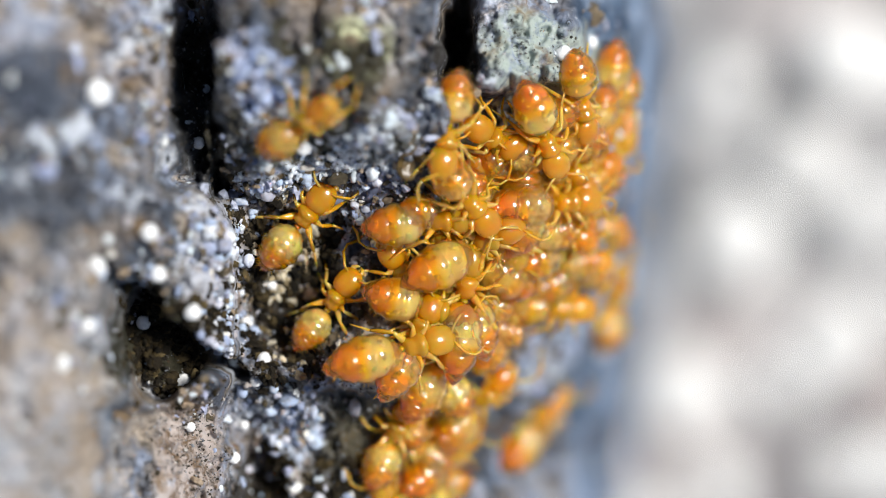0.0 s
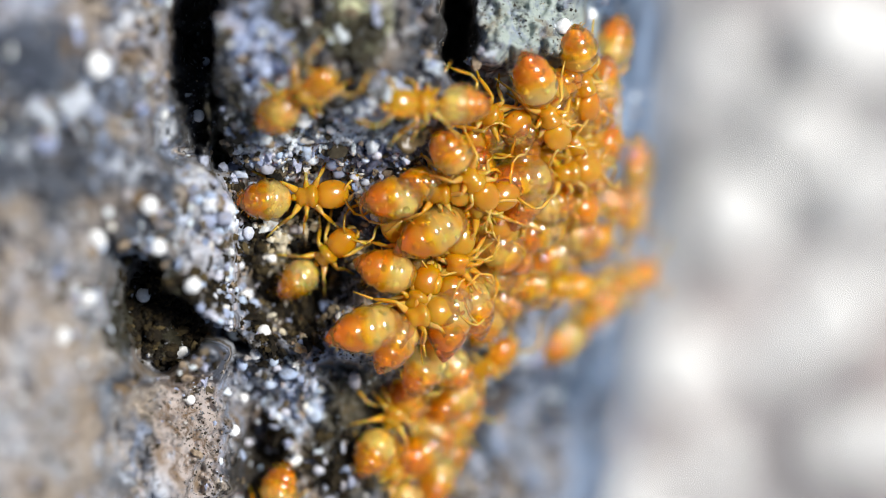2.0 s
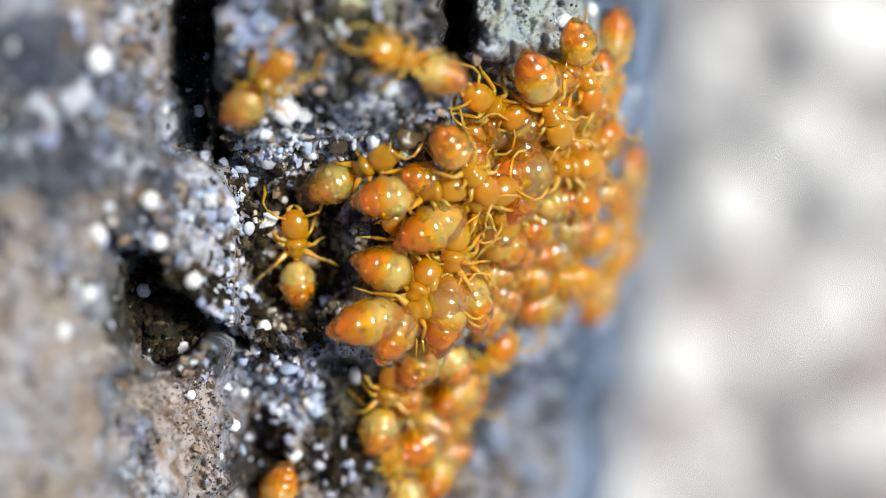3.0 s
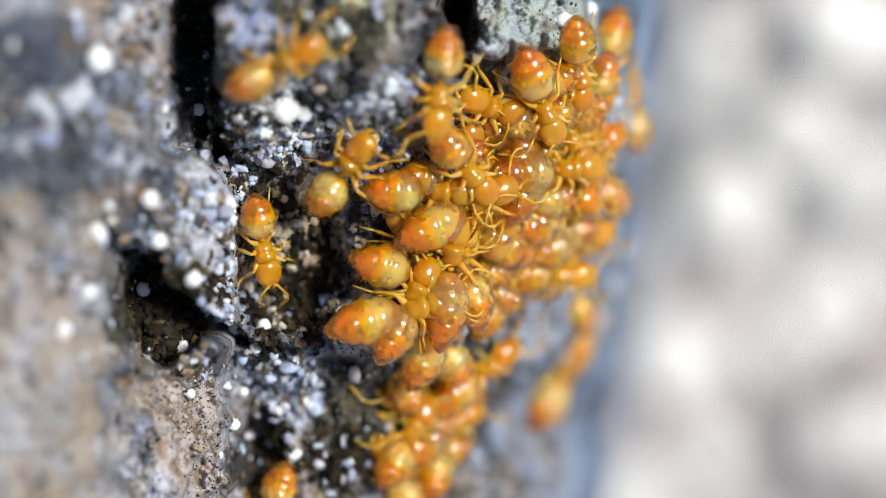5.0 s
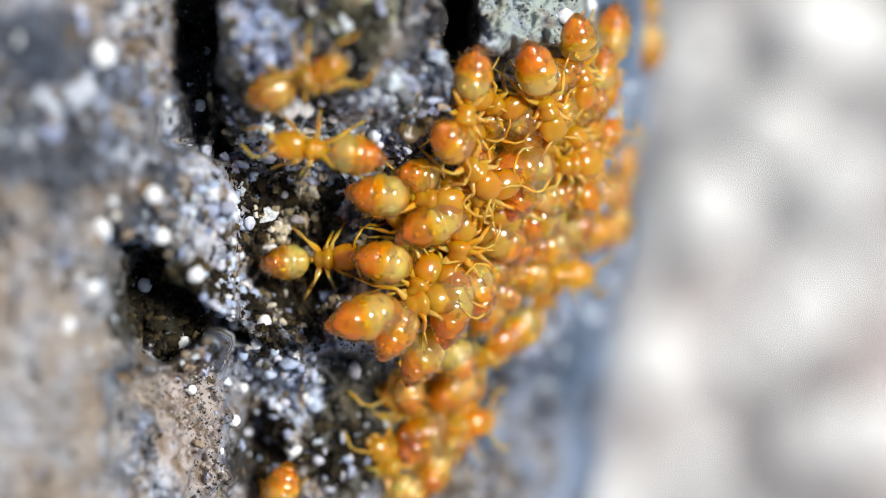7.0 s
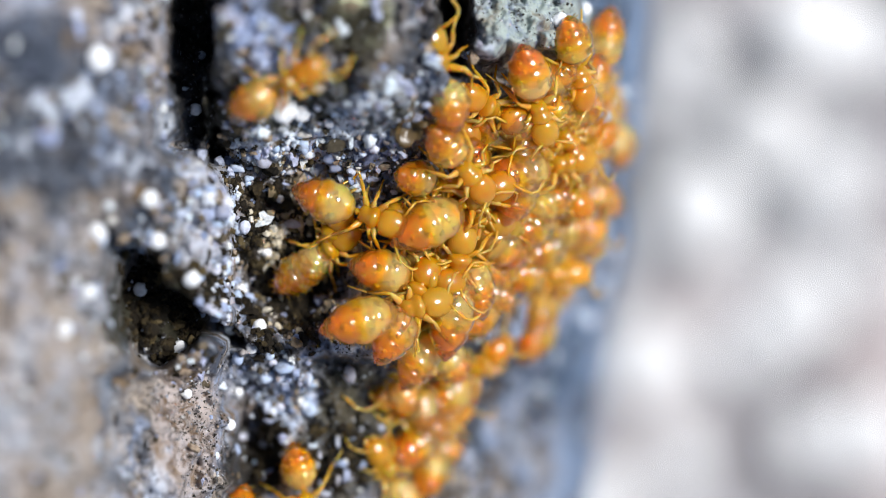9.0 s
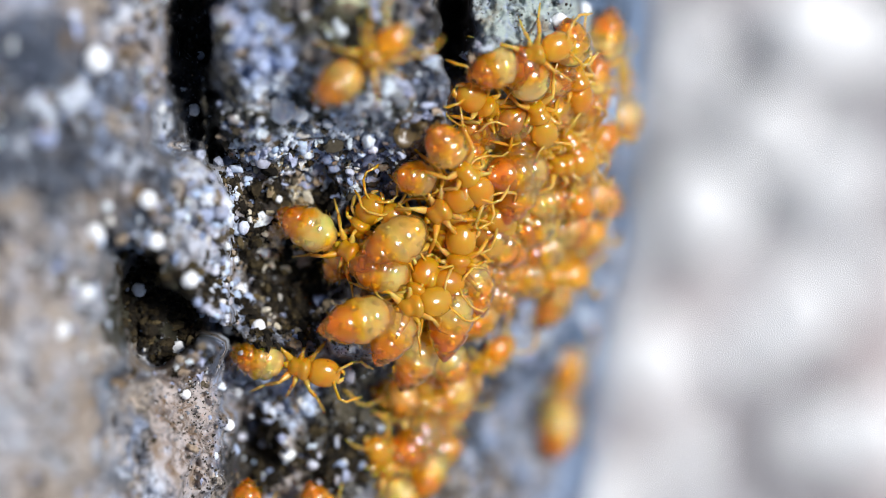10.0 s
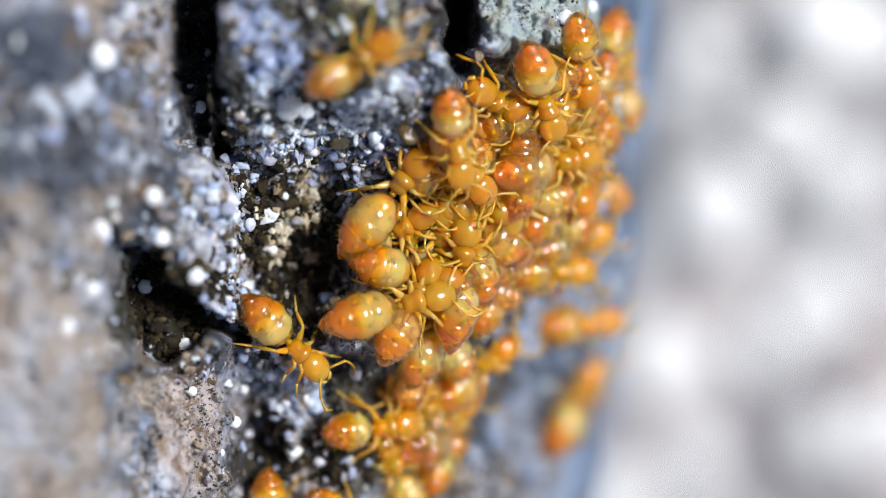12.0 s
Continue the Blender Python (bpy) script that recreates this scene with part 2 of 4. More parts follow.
BEAD = make_grain("bluish white lichen beads", ((0.0, (0.38, 0.32, 0.25)), (0.25, (0.32, 0.38, 0.54)), (0.5, (0.46, 0.58, 0.74)), (0.75, (0.66, 0.66, 0.74)), (0.9, (0.74, 0.82, 0.86)), (1.0, (0.86, 0.80, 0.68))), 0.85)
QUARTZ = make_grain("white mineral grain", ((0.0, (0.80, 0.84, 0.86)), (1.0, (0.88, 0.86, 0.82))), 0.45)
PEBBLE = make_grain("pale pebble", ((0.0, (0.70, 0.69, 0.66)), (1.0, (0.84, 0.82, 0.77))), 0.8)
GASTER = make_cuticle("amber gaster cuticle", (0.98, 0.36, 0.0), (1.0, 0.52, 0.0), (1.0, 0.79, 0.32), 0.5, 0.10, 0.90, True)
BODY = make_cuticle("orange body cuticle", (0.98, 0.33, 0.0), (1.0, 0.48, 0.0), (1.0, 0.62, 0.03), 0.6, 0.14, 0.64, coat=0.8)
LIMB = make_cuticle("straw-coloured leg cuticle", (1.0, 0.38, 0.0), (1.0, 0.50, 0.03), (1.0, 0.70, 0.22), 0.6, 0.15, 0.5, coat=0.8)
FILLING = make_filling()
HUSK = make_plain("dry husk", (0.10, 0.065, 0.022), 0.35)
EYE = make_plain("dark eye", (0.035, 0.015, 0.008), 0.15)


# ---- mesh helpers ----
MM = 0.001


def part(name, data, material, parent=None, label=""):
    """Links a mesh as one object under a thing or a part."""
    if isinstance(data, bmesh.types.BMesh):
        me = bpy.data.meshes.new(name)
        data.to_mesh(me)
        data.free()
    else:
        me = data
    if not me.materials:
        me.materials.append(material)
    me.shade_smooth()
    ob = new(name, me)
    ob.parent = parent
    if label:
        tagged(ob, label)
    return ob


def tube(bm, path, radii, sides=8):
    """A tapered tube along a path of points, in millimetres."""
    pts = [Vector(p) * MM for p in path]
    rings = []
    for i, p in enumerate(pts):
        d = (pts[min(i + 1, len(pts) - 1)] - pts[max(i - 1, 0)]).normalized()
        side = d.cross(Vector((0.31, 0.11, 0.94))).normalized()
        other = d.cross(side)
        r = radii[i] * MM
        rings.append([bm.verts.new(p + r * (math.cos(a) * side + math.sin(a) * other)) for a in [2 * math.pi * k / sides for k in range(sides)]])
    for a, b in zip(rings, rings[1:]):
        for k in range(sides):
            bm.faces.new((a[k], a[(k + 1) % sides], b[(k + 1) % sides], b[k]))
    bm.faces.new(rings[0][::-1])
    bm.faces.new(rings[-1])
    return bm


def lathe(bm, stations, sides=22):
    """A body of oval rings across x: stations of (x, half width, half height, centre z), in millimetres."""
    rings = []
    for x, w, h, z in stations:
        rings.append([bm.verts.new((x * MM, w * MM * math.cos(a), (z + h * math.sin(a)) * MM)) for a in [2 * math.pi * k / sides for k in range(sides)]])
    for a, b in zip(rings, rings[1:]):
        for k in range(sides):
            bm.faces.new((a[k], a[(k + 1) % sides], b[(k + 1) % sides], b[k]))
    bm.faces.new(rings[0][::-1])
    bm.faces.new(rings[-1])
    return bm


def lump(bm, centre, radius, seed, detail=2, rough=0.22, squash=0.8):
    """An uneven rounded grain, in millimetres."""
    made = bmesh.ops.create_icosphere(bm, subdivisions=detail, radius=1.0)
    for v in made["verts"]:
        d = v.co.normalized()
        k = 1 + rough * noise.noise(d * 1.3 + Vector((seed * 3.7, 1.1, -seed))) + rough * 0.5 * noise.noise(d * 3.1 + Vector((seed, 5, 2)))
        v.co = Vector(centre) * MM + Vector((d.x, d.y, d.z * squash)) * radius * k * MM
    return bm


# ---- shape of the boulder: heights in millimetres over the plan, zero at 64 mm above the ground ----
LEVEL = 64.0


def lattice(ix, iy, seed):
    h = np.sin(ix * 127.1 + iy * 311.7 + seed * 74.7) * 43758.5453
    return h - np.floor(h)


def value_noise(x, y, seed):
    ix, iy = np.floor(x), np.floor(y)
    fx, fy = x - ix, y - iy
    fx, fy = fx * fx * (3 - 2 * fx), fy * fy * (3 - 2 * fy)
    a, b = lattice(ix, iy, seed), lattice(ix + 1, iy, seed)
    c, d = lattice(ix, iy + 1, seed), lattice(ix + 1, iy + 1, seed)
    return (a + (b - a) * fx) * (1 - fy) + (c + (d - c) * fx) * fy


def fbm(x, y, size, octaves, seed):
    total, amp, s = 0.0, 1.0, 1.0 / size
    for k in range(octaves):
        total = total + amp * (value_noise(x * s + 17.3 * k, y * s - 9.1 * k, seed + k) - 0.5)
        amp, s = amp * 0.5, s * 2.03
    return total


def ease(a, b, v):
    u = np.clip((v - a) / (b - a), 0, 1)
    return u * u * (3 - 2 * u)


def limb(y):
    """How far the boulder reaches to the side where it drops to the ground."""
    return np.interp(y, (-60, -30, -9, -3, 3, 9, 30, 60), (-20, -1, 6.2, 6.9, 7.5, 8.2, 4, -12))


def broad(x, y):
    """The large forms: a slope that falls to one side, a ledge, blocks, cracks and hollows."""
    wob = 0.45 * fbm(x, y, 1.6, 3, 3)
    s = limb(y) - x + 0.5 * fbm(y, y * 0 + 4, 2.5, 2, 8)
    steep = np.interp(s, (-1.4, -0.2, 0, 0.5, 1.2, 2.4, 4.2, 6.5, 9, 12.5, 60, 90, 94),
                      (-66, -40, -25, -20, -16, -11, -6.4, -2.4, -0.5, 0.0, 2.0, -20, -66))
    easy = np.interp(s, (-1.4, -0.2, 0, 0.5, 1.2, 2.4, 4.2, 6.5, 9, 12.5, 60, 90, 94),
                     (-66, -40, -22, -15, -9.5, -5.6, -2.9, -0.9, -0.3, 0.0, 2.0, -20, -66))
    k = ease(-3.0, 3.0, y)
    z = easy * k + steep * (1 - k)
    wob = wob + 0.35 * fbm(x, y, 0.5, 2, 13)
    xx, yy = x + wob, y + 0.8 * fbm(x, y, 1.7, 4, 21)
    inner = ease(1.0, 3.0, s)
    # ledge beside the hollow, rising away from it
    edge = np.interp(y, (-9, -7.6, -5.9, -4.8, -3.0, -2.6, 1.7, 2.3, 3, 9), (-8.6, -8.1, -7.5, -7.0, -6.85, -6.5, -6.5, -7.0, -7.3, -7.3))
    ledge = ease(0.0, -0.25, xx * 0.6 + x * 0.4 - edge)
    rise = np.interp(x, (-60, -25, -14, -12, -10.5, -9, -8, -6.5), (20, 15, 10, 8.2, 6.6, 5.0, 3.6, 2.3))
    rise = rise - 2.6 * ease(-3.0, -4.2, y) * ease(-12.0, -9.8, x)
    z = z + ledge * rise
    # pit in the ledge
    px, py = x + 0.9 * fbm(x, y, 1.5, 3, 91), y + 0.9 * fbm(x, y, 1.5, 3, 95)
    pit = ease(-10.5, -9.9, px) * ease(0.35, -0.35, px + 9.7 + py - 0.2) * ease(-3.6, -3.0, py)
    z = z - 4.2 * pit
    # upper block, standing proud
    block = ease(-7.7, -6.9, xx) * ease(0.6, 0.0, xx) * ease(1.9, 6.6, yy + 0.12 * x)
    z = z + block * (5.4 - 2.6 * ledge)
    # crack between ledge and block
    mid = -8.1 - 0.15 * (y - 5) * ease(5, 3, y) + 0.15 * np.sin(y * 0.9)
    crack = np.exp(-((xx + 1.1 * fbm(x, y, 1.3, 4, 17) - mid - 0.1) / 0.78) ** 4) * ease(2.7, 3.5, y)
    z = z - (4.6 + 3.0 * fbm(x, y, 1.2, 3, 19)) * crack
    # crack between the two blocks
    gap = np.exp(-((xx - 0.55) / 0.55) ** 4) * ease(5.9, 6.9, yy)
    z = z - 5.0 * gap
    # second block beyond that crack
    second = ease(0.9, 1.6, xx) * ease(5.6, 4.4, xx) * ease(5.9, 6.9, yy)
    z = z + 2.6 * second
    # hollow under the ledge
    hollow = np.exp(-(((xx + 5.0) / 2.2) ** 2 + ((yy + 0.8) / 1.9) ** 2) ** 2)
    z = z - 2.3 * hollow
    strip = np.exp(-(((xx + 5.0) / 1.9) ** 2 + ((yy - 2.1) / 0.9) ** 2) ** 2)
    z = z - 1.6 * strip
    # step below the ledge
    foot = ease(-2.8, -5.0, yy) * ease(-7.25, -6.55, xx) * inner
    z = z - 3.4 * foot
    dent = np.exp(-(((xx + 6.3) / 0.7) ** 2 + ((yy + 6.6) / 0.9) ** 2) ** 2)
    z = z - 1.2 * dent
    return z, inner


def height(x, y):
    x, y = np.asarray(x, float), np.asarray(y, float)
    z, inner = broad(x, y)
    rough = 1.5 * fbm(x, y, 3.4, 3, 31) + 0.22 * fbm(x, y, 0.16, 2, 67) + 0.95 * np.abs(fbm(x, y, 1.1, 3, 47)) + 0.55 * fbm(x, y, 0.36, 3, 61)
    crumbs = 0.16 * np.clip(value_noise(x * 4.2, y * 4.2, 5) - 0.55, 0, 1) + 0.22 * np.clip(value_noise(x * 9, y * 9, 6) - 0.6, 0, 1)
    return z + inner * (rough + crumbs * 1.6) + (1 - inner) * 0.25 * rough


def footing(x, y):
    """The mean height and upward direction of the boulder around a place, for what stands on it."""
    r = 0.9
    ox = np.array([0, r, -r, 0, 0, r * 0.7, -r * 0.7, r * 0.7, -r * 0.7])
    oy = np.array([0, 0, 0, r, -r, r * 0.7, r * 0.7, -r * 0.7, -r * 0.7])
    h = np.maximum(height(x + ox, y + oy), -14)
    a = np.stack([ox, oy, ox * 0 + 1], 1)
    gx, gy, h0 = np.linalg.lstsq(a, h, rcond=None)[0]
    n = np.array([-gx, -gy, 1.0])
    return float(h0), n / np.linalg.norm(n)


def boulder():
    fine_x = np.concatenate([np.arange(-18, -15, 0.12), np.arange(-15, 4, 0.055), np.arange(4, 10.2, 0.08)])
    xs = np.concatenate([np.linspace(-95, -19, 60), fine_x, np.linspace(11, 30, 12)])
    ys = np.concatenate([np.linspace(-75, -12, 50), np.arange(-11.5, 11.5, 0.06), np.linspace(12, 75, 50)])
    gx, gy = np.meshgrid(xs, ys)
    z = np.maximum(height(gx, gy), -68.0)
    far = np.hypot(np.maximum(np.abs(gy) - 25, 0) * 1.2, np.maximum(-gx - 45, 0))
    z = np.maximum(z - (far / 7.0) ** 2, -68.0)
    co = np.stack([gx, gy, z + LEVEL], -1).reshape(-1, 3) * MM
    w, h = len(xs), len(ys)
    a = (np.arange(h - 1)[:, None] * w + np.arange(w - 1)[None, :]).ravel()
    faces = np.stack([a, a + 1, a + 1 + w, a + w], 1)
    me = bpy.data.meshes.new("boulder")
    me.from_pydata(co, [], faces)
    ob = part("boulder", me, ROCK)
    return tagged(ob, "weathered grey boulder crusted with pale lichen, standing on gravelly ground", "boulder")


def ground():
    bm = bmesh.new()
    reach = [0.04, 0.12, 0.5, 3, 20, 150, 1200, 4000]
    rings = []
    for r in reach:
        rings.append([bm.verts.new((r * math.cos(a), r * math.sin(a), 0)) for a in [2 * math.pi * k / 48 for k in range(48)]])
    bm.faces.new(rings[0])
    for a, b in zip(rings, rings[1:]):
        for k in range(48):
            bm.faces.new((a[k], b[k], b[(k + 1) % 48], a[(k + 1) % 48]))
    ob = part("ground", bm, GROUND)
    return tagged(ob, "pale grey gravelly ground in bright light", "ground", kind="structure")


def crumbs(name, material, x, y, r, rough, seed, sink=0.45, detail=2):
    """Many small uneven crumbs on the boulder, joined into one mesh."""
    rng = np.random.default_rng(seed)
    bm = bmesh.new()
    bmesh.ops.create_icosphere(bm, subdivisions=detail, radius=1.0)
    bv = np.array([v.co for v in bm.verts])
    bf = np.array([[v.index for v in f.verts] for f in bm.faces])
    bm.free()
    count = len(x)
    z = height(x, y)
    # each crumb: three random waves over the ball make it lumpy
    shape = np.ones((count, len(bv)))
    for k in (1.6, 2.7, 4.5):
        axis = rng.normal(0, 1, (count, 3))
        shape += rough / k ** 0.5 * np.sin(k * axis @ bv.T + rng.uniform(0, 6.3, (count, 1)))
    stretch = rng.uniform(0.6, 1.3, (count, 1, 3))
    co = bv[None] * shape[:, :, None] * stretch * r[:, None, None] + np.stack([x, y, z + r * sink + LEVEL], 1)[:, None, :]
    faces = (bf[None] + (np.arange(count) * len(bv))[:, None, None]).reshape(-1, 3)
    me = bpy.data.meshes.new(name)
    me.from_pydata(co.reshape(-1, 3) * MM, [], faces)
    return part(name, me, material)


def lichen_grains():
    rng = np.random.default_rng(5)
    x, y = rng.uniform(-16, 6.5, 90000), rng.uniform(-9.5, 9.5, 90000)
    want = ease(0.05, 0.32, fbm(x, y, 1.3, 4, 71)) * 0.6 + 0.012
    want = want + 0.10 * np.exp(-(((x + 5.0) / 1.4) ** 2 + ((y - 1.2) / 2.2) ** 2)) * ease(-0.1, 0.1, fbm(x, y, 0.7, 2, 77)) + 0.25 * np.exp(-(((x + 5.6) / 1.5) ** 2 + ((y + 5.2) / 2.0) ** 2)) * ease(-0.1, 0.15, fbm(x, y, 0.8, 2, 79))
    want = want * (0.35 + 0.65 * ease(3.0, 0.0, x)) * (0.3 + 0.7 * ease(-10.5, -8.0, x)) * (1 - 0.75 * ease(3.8, 5.0, y) * ease(-8.0, -7.0, x))
    want = want + 0.8 * np.exp(-((x + 7.0) / 0.4) ** 2) * ease(-3.2, -2.4, y) * ease(2.4, 1.6, y) * ease(-0.15, 0.1, fbm(x, y, 0.6, 2, 99))
    want = want + 0.45 * np.exp(-(((x + 4.2) / 2.3) ** 2 + ((y - 3.0) / 0.8) ** 2)) * ease(-0.1, 0.12, fbm(x, y, 0.7, 3, 53))
    bare = np.exp(-(((x + 8.5) / 1.6) ** 2 + ((y + 1.5) / 1.7) ** 2) ** 3) + 0.85 * np.exp(-(((x + 7.9) / 0.9) ** 2 + ((y + 6.4) / 2.4) ** 2) ** 2)
    bare = bare + 0.9 * np.exp(-(((x + 4.7) / 1.9) ** 2 + ((y + 0.3) / 2.2) ** 2) ** 3) + 0.7 * np.exp(-(((x + 2.9) / 1.8) ** 2 + ((y + 6.0) / 2.4) ** 2) ** 3)
    keep = rng.uniform(0, 1, len(x)) < want * 0.7 * np.clip(1 - bare, 0.02, 1) * (0.45 + 0.55 * ease(-7.4, -6.6, x))
    x, y = x[keep], y[keep]
    r = np.clip(rng.lognormal(math.log(0.042), 0.7, len(x)), 0.014, 0.15)
    r = r * (1 + 0.45 * np.exp(-(((x + 5.0) / 1.8) ** 2 + ((y - 0.6) / 3.0) ** 2) ** 2))
    r = r * (1 + 0.8 * ease(-8.5, -10.5, x) + 0.5 * ease(3.0, 4.6, y) * ease(-8.0, -7.0, x))
    ob = crumbs("lichen_grains", LICHEN, x, y, r, 0.55, 5, 0.4)
    ob.data.shade_flat()
    return tagged(ob, "fine whitish and bluish lichen crumbs strewn over the rock", "lichen", kind="stuff")


def soil_crumbs():
    """Dark humus that has gathered in the hollow, the cracks and the pit."""
    rng = np.random.default_rng(9)
    x, y = rng.uniform(-11.5, 1.5, 60000), rng.uniform(-8, 8.5, 60000)
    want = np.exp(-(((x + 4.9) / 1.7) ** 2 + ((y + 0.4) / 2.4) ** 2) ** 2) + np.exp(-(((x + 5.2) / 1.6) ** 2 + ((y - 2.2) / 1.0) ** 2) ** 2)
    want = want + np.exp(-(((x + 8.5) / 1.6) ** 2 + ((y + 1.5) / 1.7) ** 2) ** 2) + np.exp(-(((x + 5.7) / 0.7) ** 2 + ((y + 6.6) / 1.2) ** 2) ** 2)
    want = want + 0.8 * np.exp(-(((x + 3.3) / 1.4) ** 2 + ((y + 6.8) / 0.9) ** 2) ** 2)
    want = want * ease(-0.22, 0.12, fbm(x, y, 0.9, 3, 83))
    keep = rng.uniform(0, 1, len(x)) < want * 0.95
    x, y = x[keep], y[keep]
    r = np.clip(rng.lognormal(math.log(0.075), 0.45, len(x)), 0.025, 0.2)
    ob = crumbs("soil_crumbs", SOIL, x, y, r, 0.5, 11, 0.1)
    ob.data.shade_flat()
    return tagged(ob, "dark brown humus crumbs gathered in the rock's hollows", "soil", kind="stuff")


def grit():
    """Fine angular sand that coats the rock where it is rough."""
    rng = np.random.default_rng(21)
    x, y = rng.uniform(-9.5, 4.5, 40000), rng.uniform(-8.8, 8.8, 40000)
    want = (0.25 + 0.75 * ease(-0.2, 0.15, fbm(x, y, 0.8, 3, 31))) * (0.4 + 0.6 * ease(2.5, 0.0, x))
    keep = rng.uniform(0, 1, len(x)) < want * 0.55
    x, y = x[keep], y[keep]
    r = np.clip(rng.lognormal(math.log(0.026), 0.4, len(x)), 0.012, 0.07)
    ob = crumbs("grit", GRIT, x, y, r, 0.35, 23, 0.4, 1)
    ob.data.shade_flat()
    return tagged(ob, "fine angular grey and brown grit on the rock", "grit", kind="stuff")


def lichen_chips():
    """Cream-coloured angular chips that lie loose on the dark humus of the hollow."""
    rng = np.random.default_rng(33)
    x, y = rng.normal(-4.3, 1.1, 2200), rng.normal(1.0, 1.3, 2200)
    keep = (x > -6.4) & (x < -2.4) & (y > -2.6) & (y < 3.3) & (fbm(x, y, 0.9, 3, 41) > -0.02)
    x, y = x[keep][:640], y[keep][:640]
    r = np.clip(rng.lognormal(math.log(0.075), 0.45, len(x)), 0.035, 0.19)
    ob = crumbs("lichen_chips", CHIP, x, y, r, 0.34, 35, 0.75, 1)
    ob.data.shade_flat()
    return tagged(ob, "cream-coloured lichen chips lying loose on dark humus", "lichen", kind="stuff")


def lichen_beads():
    """Rounded bluish white lichen beads, crowded along the ledge's rim and below it."""
    rng = np.random.default_rng(44)
    x = np.concatenate([rng.normal(-7.0, 0.30, 130), rng.normal(-5.5, 0.75, 90), rng.normal(-4.4, 1.3, 120), rng.normal(-8.6, 1.6, 60), rng.normal(-3.4, 0.9, 50), rng.normal(6.1, 0.7, 90)])
    y = np.concatenate([rng.uniform(-2.6, 2.2, 130), rng.normal(-5.0, 0.9, 90), rng.normal(3.3, 0.8, 120), rng.uniform(-4, 8, 60), rng.normal(-7.2, 0.8, 50), rng.uniform(-2.5, 6.0, 90)])
    around = rng.uniform(0, 2 * math.pi, 60)
    out = rng.normal(0.52, 0.07, 60)
    x, y = np.concatenate([x, -4.62 + out * np.cos(around)]), np.concatenate([y, -4.55 + out * np.sin(around)])
    r = np.clip(rng.lognormal(math.log(0.10), 0.5, len(x)), 0.035, 0.25)
    ob = crumbs("lichen_beads", BEAD, x, y, r, 0.28, 45, 0.5)
    return tagged(ob, "rounded bluish white lichen beads crowded along the ledge", "lichen", kind="stuff")


def mineral_grain(x, y, r, seed):
    bm = bmesh.new()
    z = float(height(x, y))
    lump(bm, (0, 0, 0), r, seed, 3, 0.16)
    ob = part("mineral_grain", bm, QUARTZ)
    ob.location = Vector((x, y, z + LEVEL + r * 0.75)) * MM
    return tagged(ob, "small white rounded mineral grain stuck to the rock", "grain", "white grains on the boulder")


def pebble(x, y, r, seed):
    bm = bmesh.new()
    lump(bm, (0, 0, 0), r, seed, 3, 0.3, 0.55)
    ob = part("pebble", bm, PEBBLE)
    ob.location = Vector((x, y, r * 0.4)) * MM
    return tagged(ob, "small pale rounded pebble lying on the gravelly ground", "pebble", "pebbles beside the boulder")


# ---- ants ----
SIDES = (1, -1)


